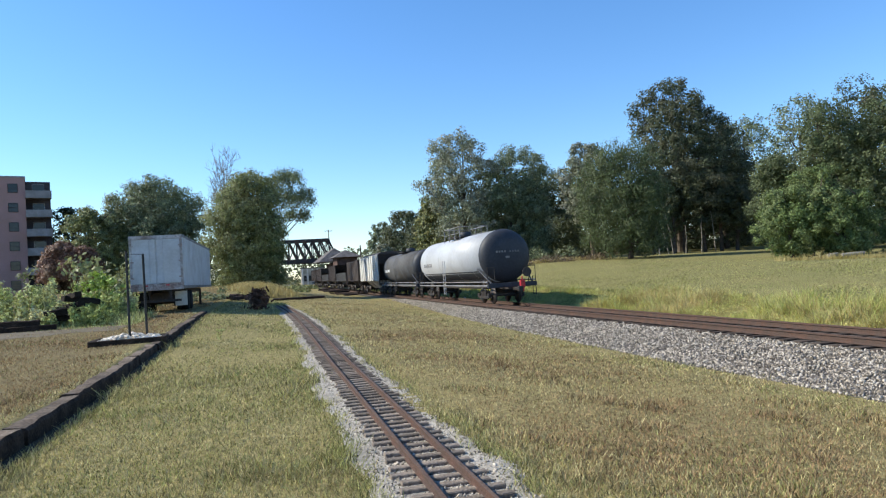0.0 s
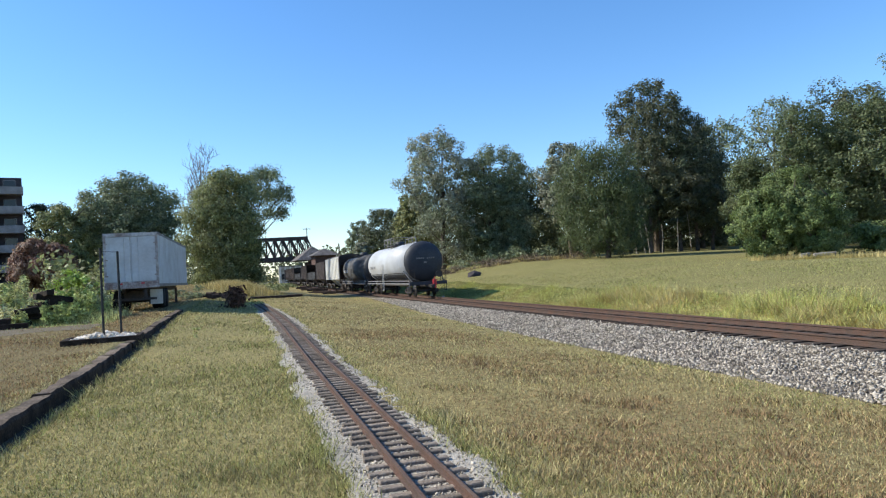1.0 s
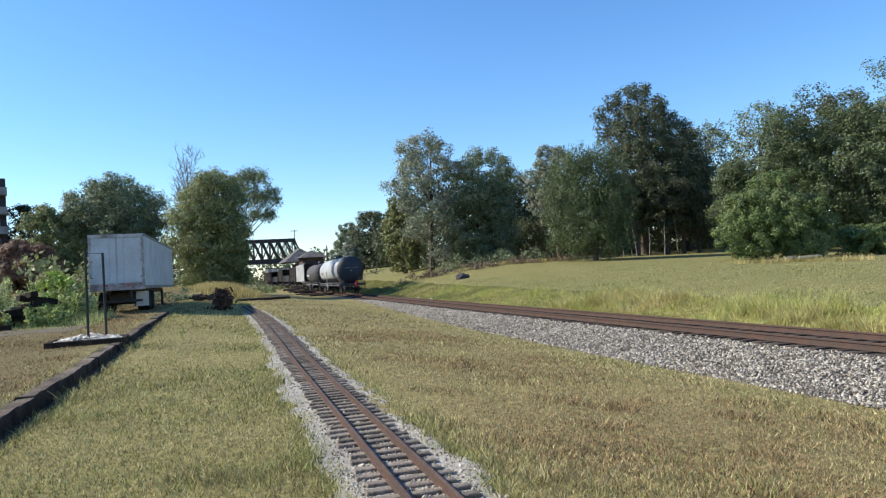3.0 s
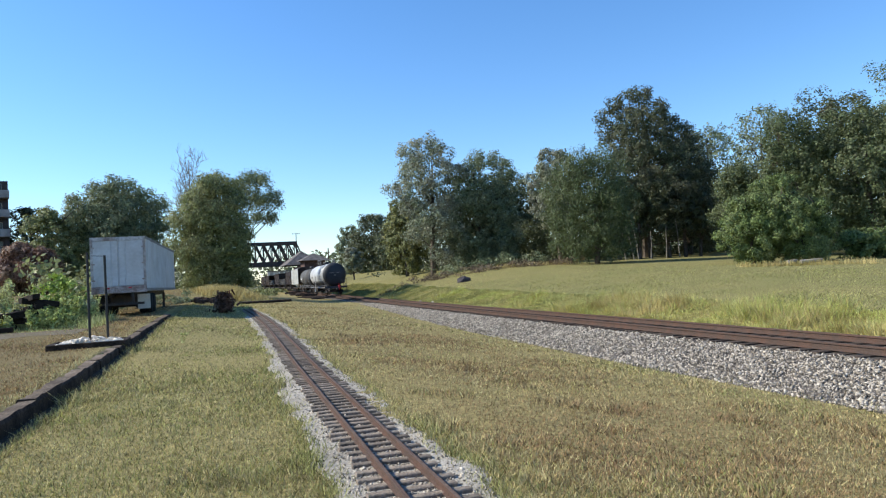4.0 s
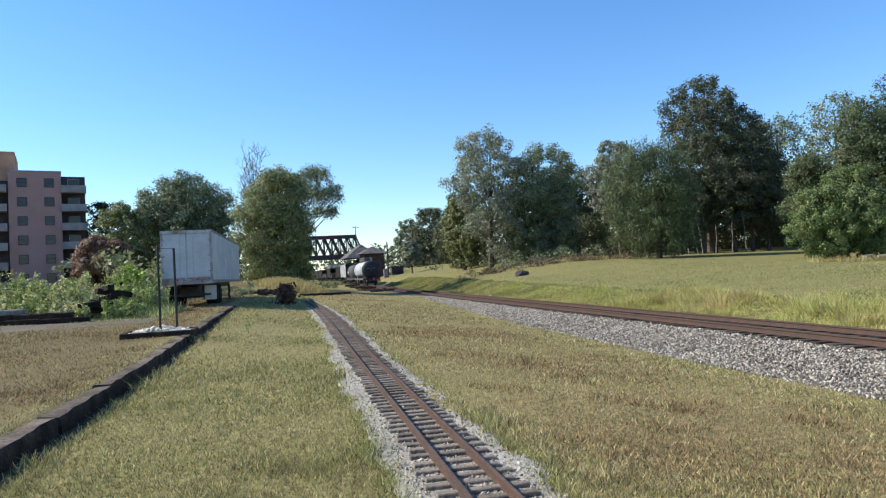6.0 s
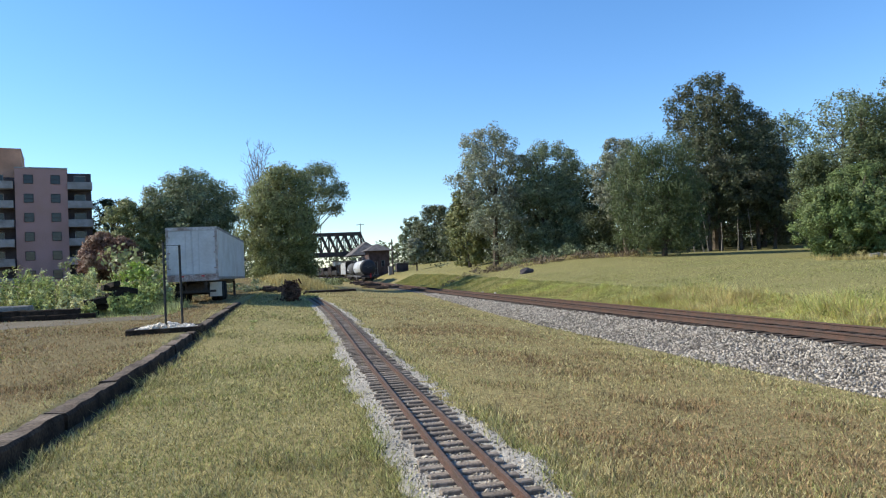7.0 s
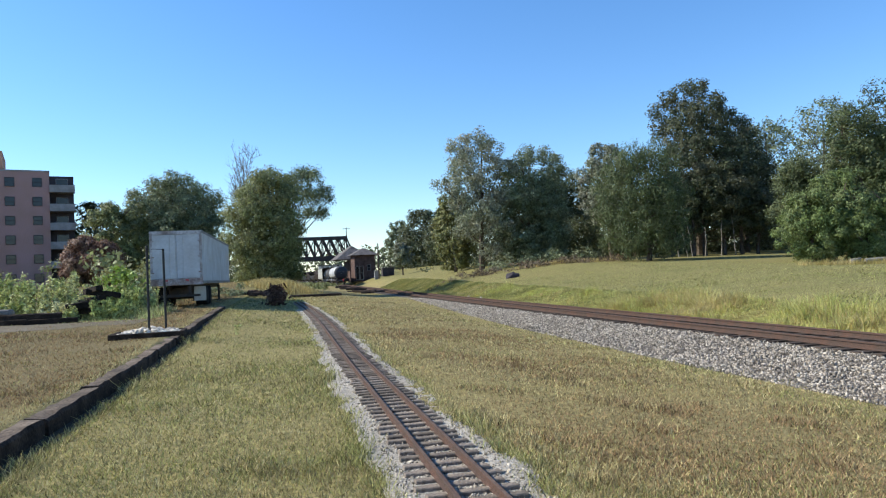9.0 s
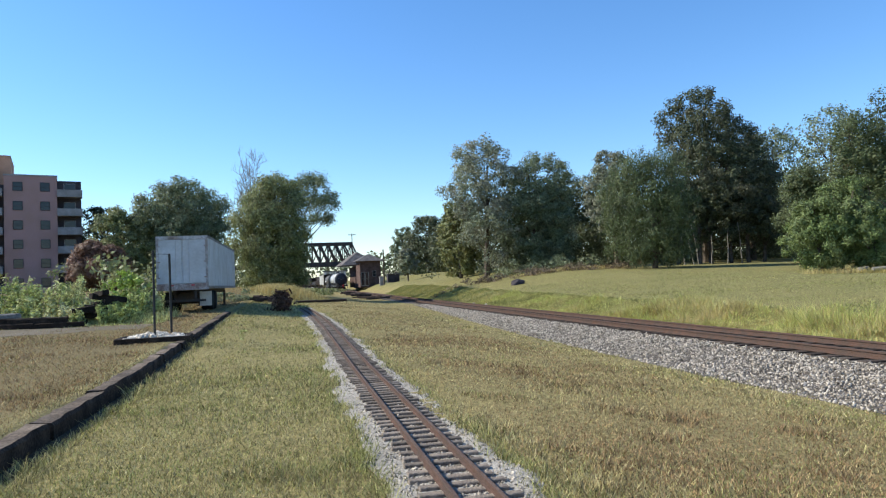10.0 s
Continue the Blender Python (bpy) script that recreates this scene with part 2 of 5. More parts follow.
def rod(bm, p, q, r, r2=None, seg=8):
    p, q = Vector(p), Vector(q)
    d = q - p
    m = Matrix.Translation((p + q) / 2) @ d.to_track_quat("Z", "Y").to_matrix().to_4x4()
    bmesh.ops.create_cone(bm, cap_ends=True, segments=seg, radius1=r, radius2=r if r2 is None else r2, depth=d.length, matrix=m)
    return bm


def rods(*rows, seg=8):
    bm = bmesh.new()
    for p, q, r in rows:
        rod(bm, p, q, r, seg=seg)
    return bm


def lathe(profile, seg=28, axis="Y"):
    """Turns (distance along the axis, radius) pairs into a closed body."""
    bm = bmesh.new()
    rings = []
    for s, r in profile:
        ring = []
        for i in range(seg):
            t = 2 * math.pi * i / seg
            ring.append(bm.verts.new((r * math.cos(t), s, r * math.sin(t)) if axis == "Y" else ((s, r * math.cos(t), r * math.sin(t)) if axis == "X" else (r * math.cos(t), r * math.sin(t), s))))
        rings.append(ring)
    for u, v in zip(rings, rings[1:]):
        for i in range(seg):
            bm.faces.new((u[i], u[(i + 1) % seg], v[(i + 1) % seg], v[i]))
    bm.faces.new(rings[0][::-1])
    bm.faces.new(rings[-1])
    bmesh.ops.recalc_face_normals(bm, faces=bm.faces)
    return bm


# ---- lie of the land, in the rails' own axes ----
MAIN_B, NARROW_B, BEAM_B = 13.25, 1.355, -3.2


def step(x, lo, hi):
    t = np.clip((x - lo) / (hi - lo), 0, 1)
    return t * t * (3 - 2 * t)


def main_z(a):
    """Height of the main line's rail tops."""
    return -0.2 + 0.5 * step(a, 30, 190)


def main_b(a):
    """Middle of the main line: nearly straight, then bending left towards the bridge."""
    return MAIN_B - 0.55 * step(a, 20, 110) - 0.00024 * np.maximum(0.0, np.asarray(a, float) - 122.0) ** 2


def main_turn(a):
    """The line's heading in degrees, to the left."""
    return math.degrees(math.atan2(float(main_b(a - 4) - main_b(a + 4)), 8.0))


def narrow_z(a):
    return 0.0 + 0.009 * np.clip(a - 14, 0, 40)


def beam_z(a):
    """Top of the timber edging."""
    return 0.18 + 0.02 * np.clip(a - 13, 0, 28)


def ground_z(b, a):
    b, a = np.asarray(b, float), np.asarray(a, float)
    left = beam_z(a) - 0.05 + 0.012 * np.clip(-b - 6, 0, 60) * step(a, 5, 40) + 1.2 * step(a, 50, 75) * step(-b, -2, 6) * (1 - 0.6 * step(a, 110, 170))
    lawn_left = beam_z(a) - 0.275 + 0.12 * step(a, 14, 34)
    z_n = narrow_z(a)
    foot = main_z(a) - 0.5 + 0.3 * step(a, 22, 65)
    z = np.where(b < BEAM_B, left, lawn_left + (z_n - lawn_left) * step(b, BEAM_B + 0.2, NARROW_B - 0.5))
    far_mix = step(a, 33, 60)
    z = np.where((b > BEAM_B) & (b < NARROW_B), z * (1 - far_mix) + far_mix * (left + (z_n - left) * step(b, BEAM_B, NARROW_B)), z)
    t = step(b, NARROW_B + 0.7, 9.6)
    z = np.where(b >= NARROW_B, z_n + (foot - z_n) * (0.5 * t + 0.5 * np.clip((b - NARROW_B - 0.7) / (9.6 - NARROW_B - 0.7), 0, 1)), z)
    right = main_z(a) - 0.55 + 0.35 * step(b, 16.6, 19.6) + 0.034 * np.clip(a, 0, 95) * (0.45 * step(b, 14.8, 22) + 0.55 * step(b, 19, 34)) + 1.5 * step(b, 22, 60) * step(a, 90, 170)
    return np.where(b > MAIN_B, right, z)


def gz(b, a):
    return float(ground_z(b, a))


def local(x, y):
    """World place to (b, a)."""
    c, s = math.cos(radians(PSI)), math.sin(radians(PSI))
    return x * c + y * s, -x * s + y * c


def spaced(lo, hi, near_lo, near_hi, fine, grow=1.18):
    out = list(np.arange(near_lo, near_hi + 1e-6, fine))
    d, v = fine, out[-1]
    while v < hi:
        d *= grow
        v += d
        out.append(v)
    d, v = fine, out[0]
    while v > lo:
        d *= grow
        v -= d
        out.insert(0, v)
    return np.array(out)


def sheet(name, bs, as_, height, material):
    B, A = np.meshgrid(bs, as_)
    Z = height(B, A)
    verts = np.stack([B.ravel(), A.ravel(), Z.ravel()], 1)
    w, h = len(bs), len(as_)
    i = (np.arange(h - 1)[:, None] * w + np.arange(w - 1)[None, :]).ravel()
    me = raw(name, verts, np.stack([i, i + 1, i + w + 1, i + w], 1), material)
    me.polygons.foreach_set("use_smooth", [True] * len(me.polygons))
    return me


def bumps(b, a, size, amount):
    return amount * np.array([noise.noise((x / size, y / size, 0.3)) for x, y in zip(np.ravel(b), np.ravel(a))]).reshape(np.shape(b))


def ground():
    bs = spaced(-2500, 2500, -7, 20, 0.5)
    bs = np.sort(np.concatenate([bs, [BEAM_B - 0.01, BEAM_B + 0.01, BEAM_B + 0.12]]))
    as_ = spaced(-400, 3500, -6, 70, 0.8)
    me = sheet("ground", bs, as_, lambda b, a: ground_z(b, a) + bumps(b, a, 3.1, 0.03) * (np.abs(b - MAIN_B) > 3.5), LAWN)
    ob = new("ground", me)
    ob.matrix_basis = F
    tagged(ob, "mown dry lawn, green and straw-coloured, rising to rough ground", "ground", kind="structure")


ground()


# ---- rails ----
def rail_profile(h, w_head, w_foot):
    t = h
    return [(-w_foot / 2, 0), (w_foot / 2, 0), (w_foot / 2, 0.12 * t), (w_head * 0.18, 0.25 * t), (w_head * 0.18, 0.7 * t), (w_head / 2, 0.76 * t), (w_head / 2, 0.97 * t), (w_head * 0.4, t),
            (-w_head * 0.4, t), (-w_head / 2, 0.97 * t), (-w_head / 2, 0.76 * t), (-w_head * 0.18, 0.7 * t), (-w_head * 0.18, 0.25 * t), (-w_foot / 2, 0.12 * t)]


def rail_mesh(b_of, z_of, as_, prof):
    """A rail swept along its line; its worn top is the second material."""
    bm = bmesh.new()
    rings = [[bm.verts.new((b_of(a) + x, a, z_of(a) + z)) for x, z in prof] for a in as_]
    n = len(prof)
    for u, v in zip(rings, rings[1:]):
        for i in range(n):
            f = bm.faces.new((u[i], u[(i + 1) % n], v[(i + 1) % n], v[i]))
            f.material_index = 1 if i == 7 else 0
    bm.faces.new(rings[0])
    bm.faces.new(rings[-1][::-1])
    bmesh.ops.recalc_face_normals(bm, faces=bm.faces)
    return mesh("rail", bm, [RUST, RAIL_TOP])


def narrow_b(a):
    """The small line bends gently to the left where it ends."""
    return NARROW_B - 0.0012 * max(0.0, a - 22) ** 2


def foot_b(a):
    """The near edge of the ballast draws in towards the rails along the line."""
    return 9.1 + 2.0 * step(a, 14, 75)


def main_line():
    line = thing("railway_track", F, "rusty standard-gauge railway track on grey ballast", "railway track", kind="structure")
    as_ = list(np.arange(-40, 60, 4)) + list(np.arange(60, 420, 12))
    for side in (-1, 1):
        part("rail", rail_mesh(lambda a: float(main_b(a)) + side * 0.7525, lambda a: float(main_z(a)) - 0.17, as_, rail_profile(0.17, 0.075, 0.14)), None, line, "rusty steel rail with worn top")
    tie = mesh("tie", boxes((0, 0, 0, 2.6, 0.23, 0.18), bevel=0.012), DARK_TIE)
    a, rnd = -14.0, random.Random(4)
    while a < 140:
        part("tie", tie, None, line, m=pose(float(main_b(a)) + rnd.uniform(-0.05, 0.05), a, float(main_z(a)) - 0.26 + rnd.uniform(-0.01, 0.01), 0, 0, main_turn(a) + rnd.uniform(-1.5, 1.5)))
        a += 0.53
    bs = np.array([9.0, 9.6, 10.2, 11.0, 11.7, 12.0, 14.5, 15.0, 15.8, 16.6])
    hs = np.array([-0.56, -0.47, -0.40, -0.31, -0.225, -0.205, -0.205, -0.28, -0.42, -0.62])

    def bed(b, a):
        g = ground_z(b, a)
        z = main_z(a) + np.interp(b, bs, hs)
        inside = (b > foot_b(a)) & (b < 16.5)
        return np.where(inside, np.maximum(z, g + 0.01), g - 0.1) + bumps(b, a, 0.5, 0.02)
    ob = part("ballast_bed", sheet("ballast_bed", np.arange(8.9, 16.7, 0.25), np.concatenate([np.arange(-25, 60, 0.8), np.arange(60, 420, 8)]), bed, BALLAST), None, line, "bed of grey crushed stone")
    strip = sheet("rusty_strip", np.array([12.2, 12.7, 13.25, 13.8, 14.3]), np.concatenate([np.arange(-25, 60, 0.8), np.arange(60, 420, 8)]), lambda b, a: main_z(a) - 0.225 + bumps(b, a, 0.4, 0.02), BEDDING)
    for me in (ob.data, strip):
        co = np.empty(len(me.vertices) * 3)
        me.vertices.foreach_get("co", co)
        co = co.reshape(-1, 3)
        co[:, 0] += main_b(co[:, 1]) - MAIN_B
        me.vertices.foreach_set("co", co.ravel())
    part("rusty_ballast", strip, None, line, "rust-stained stone between the rails")
    # loose stones
    r = np.random.RandomState(3)
    n = 48000
    a = 6 + 54 * r.rand(n) ** 1.5
    b = foot_b(a) + (12.05 - foot_b(a)) * r.rand(n) ** 0.9
    stones("ballast_stones", b + main_b(a) - MAIN_B, a, bed(b, a), 0.012 + 0.030 * r.rand(n) ** 1.7, STONE, line, r)
    n = 6000
    a, b = 6 + 60 * r.rand(n), 14.2 + 2.0 * r.rand(n)
    stones("ballast_stones", b + main_b(a) - MAIN_B, a, bed(b, a), 0.028 + 0.03 * r.rand(n), STONE, line, r)
    return line


OCT_F = np.array([(0, 2, 4), (2, 1, 4), (1, 3, 4), (3, 0, 4), (2, 0, 5), (1, 2, 5), (3, 1, 5), (0, 3, 5)])


def stones(name, b, a, z, size, material, parent=None, r=None, m=None, label=""):
    """Many small angular stones as one object of real geometry."""
    n = len(b)
    base = np.array([(1, 0, 0), (-1, 0, 0), (0, 1, 0), (0, -1, 0), (0, 0, 1), (0, 0, -1)], float)
    v = base[None] * (0.65 + 0.7 * r.rand(n, 6, 1)) + 0.35 * (r.rand(n, 6, 3) - 0.5)
    q = r.normal(size=(n, 4))
    q /= np.linalg.norm(q, axis=1)[:, None]
    w, i, j, k = q.T
    turn = np.stack([np.stack([1 - 2 * (j * j + k * k), 2 * (i * j - k * w), 2 * (i * k + j * w)], 1), np.stack([2 * (i * j + k * w), 1 - 2 * (i * i + k * k), 2 * (j * k - i * w)], 1),
                     np.stack([2 * (i * k - j * w), 2 * (j * k + i * w), 1 - 2 * (i * i + j * j)], 1)], 1)
    v = np.einsum("nij,nkj->nki", turn, v * np.array([1.35, 0.95, 0.6])) * size[:, None, None]
    v += np.stack([b, a, z + size * 0.25], 1)[:, None]
    f = (np.arange(n)[:, None, None] * 6 + OCT_F[None]).reshape(-1, 3)
    ob = part(name, raw(name, v.reshape(-1, 3), f, material), None, parent, label or "loose crushed stones", m)
    return tagged(ob, kind="stuff")


def gravel_edge(u, a):
    """Half-width of the gravel, ragged along each side."""
    return 0.60 + bumps(np.sign(u) * 5, a, 0.7, 0.17) + bumps(np.sign(u) * 9, a, 2.3, 0.12)


def narrow_line():
    line = thing("miniature_railway_track", F, "narrow miniature railway track with rusty rails and grey ties in gravel", "railway track", kind="structure")
    as_ = list(np.arange(-4, 46, 1.0))
    for side in (-1, 1):
        part("rail", rail_mesh(lambda a: narrow_b(a) + side * 0.174, lambda a: float(narrow_z(a)) + 0.035, as_, rail_profile(0.07, 0.036, 0.06)), None, line, "thin rusty rail")
    tie = mesh("tie", boxes((0, 0, 0, 0.76, 0.085, 0.08), bevel=0.008), TIE)
    a, rnd = -3.0, random.Random(9)
    while a < 45:
        part("tie", tie, None, line, m=pose(narrow_b(a) + rnd.uniform(-0.04, 0.04), a, float(narrow_z(a)) + 0.005 + rnd.uniform(-0.004, 0.004), 0, 0, rnd.uniform(-3, 3)))
        a += 0.228 + rnd.uniform(-0.028, 0.028)

    def bed(u, a):
        b = u + np.array([narrow_b(v) for v in np.ravel(a)]).reshape(a.shape)
        edge = gravel_edge(u, a)
        return narrow_z(a) + 0.012 - 0.10 * step(np.abs(u), edge, edge + 0.16) + bumps(u, a, 0.2, 0.012)
    us = np.arange(-1.2, 1.21, 0.08)
    me = sheet("gravel_bed", us, np.arange(-4, 46, 0.12), bed, GRAVEL)
    co = np.empty(len(me.vertices) * 3)
    me.vertices.foreach_get("co", co)
    co = co.reshape(-1, 3)
    co[:, 0] += np.array([narrow_b(v) for v in co[:, 1]])
    me.vertices.foreach_set("co", co.ravel())
    part("gravel_bed", me, None, line, "bed of pale grey gravel")
    r = np.random.RandomState(5)
    n = 19000
    a = 2.5 + 26 * r.rand(n) ** 1.9
    u = np.clip(r.normal(0, 0.33, n), -0.72, 0.72)
    z = bed(u, a)
    stones("gravel_stones", u + np.array([narrow_b(v) for v in a]), a, z - 0.004, 0.008 + 0.012 * r.rand(n), STONE, line, r)


main_line()
narrow_line()


# ---- timber edging and posts ----
def rough_timber(w, l, h, seed):
    """A weathered beam along y: worn edges, slightly uneven faces."""
    bm = bmesh.new()
    n = 14
    ring = [(-0.5, -0.5), (0.5, -0.5), (0.5, 0.36), (0.40, 0.5), (-0.40, 0.5), (-0.5, 0.36)]
    rows = []
    for i in range(n + 1):
        y = -l / 2 + l * i / n
        row = []
        for k, (x, z) in enumerate(ring):
            d = noise.noise((y * 2.3, k * 1.7, seed * 5.1)) * 0.022 + noise.noise((y * 7.0, k * 2.9, seed * 3.3)) * 0.012
            end = 0.04 * noise.noise((k * 1.3, seed * 2.0, i)) if i in (0, n) else 0.0
            row.append(bm.verts.new((x * (w + d), y + end, z * (h + d * 1.4) + (d if z > 0 else 0))))
        rows.append(row)
    m = len(ring)
    for u, v in zip(rows, rows[1:]):
        for k in range(m):
            # upper faces take the second material, coloured as sunlit
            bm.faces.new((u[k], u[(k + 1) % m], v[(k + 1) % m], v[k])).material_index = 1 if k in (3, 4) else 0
    bm.faces.new(rows[0])
    bm.faces.new(rows[-1][::-1])
    bmesh.ops.recalc_face_normals(bm, faces=bm.faces)
    return bm


def edging():
    a, k = -1.0, 0
    rnd = random.Random(2)
    kinds = [mesh("timber", rough_timber(0.31, 2.62, 0.38, k), [TIMBER, TIMBER_LIT_TOP]) for k in range(4)]
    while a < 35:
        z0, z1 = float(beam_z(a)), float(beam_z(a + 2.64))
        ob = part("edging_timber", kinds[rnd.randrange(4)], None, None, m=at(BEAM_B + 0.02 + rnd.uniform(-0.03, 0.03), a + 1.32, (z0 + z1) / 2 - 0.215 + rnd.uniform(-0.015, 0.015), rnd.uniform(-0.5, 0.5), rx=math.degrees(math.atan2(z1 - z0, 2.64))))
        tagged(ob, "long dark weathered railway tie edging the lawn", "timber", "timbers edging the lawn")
        a += 2.66


def soil_strip():
    """Dark ragged sheet along the foot of the edging, painted as its shadow."""
    bs, as_ = np.linspace(BEAM_B + 0.1, BEAM_B + 0.62, 9), np.arange(-1, 35, 0.16)

    def h(b, a):
        ragged = 0.34 + bumps(b * 0, a, 0.35, 0.10) + bumps(b * 0 + 3, a, 1.6, 0.08)
        return ground_z(b, a) + bumps(b, a, 3.1, 0.03) + 0.014 - 0.05 * step(b - BEAM_B, ragged, ragged + 0.12)
    tagged(part("soil_strip", sheet("soil_strip", bs, as_, h, EDGING_SHADE), None, None, m=F), "dark strip along the edging, painted as its shadow", "soil", kind="structure")


edging()
soil_strip()


STONE_WHITE = mat("white_stone", (0.74, 0.65, 0.54), 0.8, var=0.2, scale=4, fine=30, bump=0.2, tint=(0.45, 0.38, 0.31), random_by="object", spread=0.5)


def post_frame():
    c = local(-9.43, 19.88)
    z = gz(*c)
    rnd = random.Random(8)
    bed = thing("stone_bed", at(c[0] - 0.02, c[1] + 0.1, z, 3), "white stones in a dark timber frame", "stone bed")
    for x, y, w, d in ((0, -0.65, 2.0, 0.16), (0, 0.65, 2.0, 0.16), (-0.95, 0, 0.14, 1.14), (0.95, 0, 0.14, 1.14)):
        part("timber", boxes((x, y, 0.06, w, d, 0.16), bevel=0.015), TIMBER, bed)
    r = np.random.RandomState(6)
    shapes = []
    for k in range(6):
        bm = bmesh.new()
        bmesh.ops.create_icosphere(bm, subdivisions=1, radius=1)
        for v in bm.verts:
            v.co = v.co * (0.8 + 0.45 * r.rand()) * 1.0
            v.co.z *= 0.72
        shapes.append(mesh("stone", bm, STONE_WHITE))
    for k in range(250):
        x, y = 0.84 * (2 * r.rand() - 1), 0.5 * (2 * r.rand() - 1)
        size = 0.042 + 0.05 * r.rand()
        part("stone", shapes[k % 6], None, bed, m=pose(x, y, 0.06 + 0.15 * (1 - x * x / 0.8) * r.rand(), 360 * r.rand(), 40 * r.rand(), 360 * r.rand()) @ Matrix.Scale(size, 4))
    p = thing("post_frame", at(c[0], c[1], z), "two thin black posts joined by a thin wire", "post")
    d = local(-9.08, 20.04)
    q = (d[0] - c[0], d[1] - c[1] + 0.5)
    part("post", rods(((0, 0, 0), (0, 0, 2.68), 0.035)), BLACK_POST, p)
    part("post", rods(((q[0], q[1], 0), (q[0] - 0.02, q[1], 2.6), 0.035)), BLACK_POST, p)
    part("wire", rods(((0, 0, 2.58), (q[0] - 0.02, q[1], 2.58), 0.008), seg=5), BLACK_POST, p)


post_frame()


# ---- the train ----
def wheel_mesh():
    bm = lathe([(-0.07, 0.20), (-0.07, 0.46), (-0.03, 0.46), (-0.03, 0.50), (0.0, 0.50), (0.0, 0.44), (0.07, 0.42), (0.07, 0.15)], seg=20, axis="X")
    return mesh("wheel", bm, IRON, True)


WHEEL = wheel_mesh()


def bogie(car, y):
    """A two-axle truck: side frames, bolster, four wheels on two axles."""
    t = part("truck", boxes((0, y, 0.62, 2.1, 0.45, 0.3), (0, y, 0.85, 0.5, 0.5, 0.25), bevel=0.03), IRON, car, "dark iron truck")
    for s in (-1, 1):
        bm = boxes((s * 1.02, y, 0.40, 0.12, 1.5, 0.16), (s * 1.02, y, 0.74, 0.12, 1.1, 0.14), (s * 1.02, y - 0.33, 0.57, 0.12, 0.12, 0.36), (s * 1.02, y + 0.33, 0.57, 0.12, 0.12, 0.36),
                   (s * 1.02, y - 0.87, 0.5, 0.14, 0.28, 0.26), (s * 1.02, y + 0.87, 0.5, 0.14, 0.28, 0.26), bevel=0.02)
        part("side_frame", bm, IRON, t)
        part("spring", rods(*[((s * 1.02, y + o, 0.45), (s * 1.02, y + o, 0.68), 0.07) for o in (-0.18, 0, 0.18)]), IRON, t)
    for o in (-0.87, 0.87):
        part("axle", rods(((-1.08, y + o, 0.5), (1.08, y + o, 0.5), 0.075)), IRON, t)
        for s in (-1, 1):
            part("wheel", WHEEL, None, t, m=pose(s * 0.76, y + o, 0.5, 0, 0, 0 if s > 0 else 180))


def coupler(car, y, d):
    part("coupler", boxes((0, y + d * 0.25, 0.86, 0.16, 0.7, 0.18), (0.05, y + d * 0.68, 0.86, 0.28, 0.24, 0.28), bevel=0.03), IRON, car)
    part("air_hose", rods(((0.35, y + d * 0.1, 0.8), (0.33, y + d * 0.35, 0.5), 0.03), ((0.33, y + d * 0.35, 0.5), (0.15, y + d * 0.6, 0.45), 0.03)), RUBBER, car)


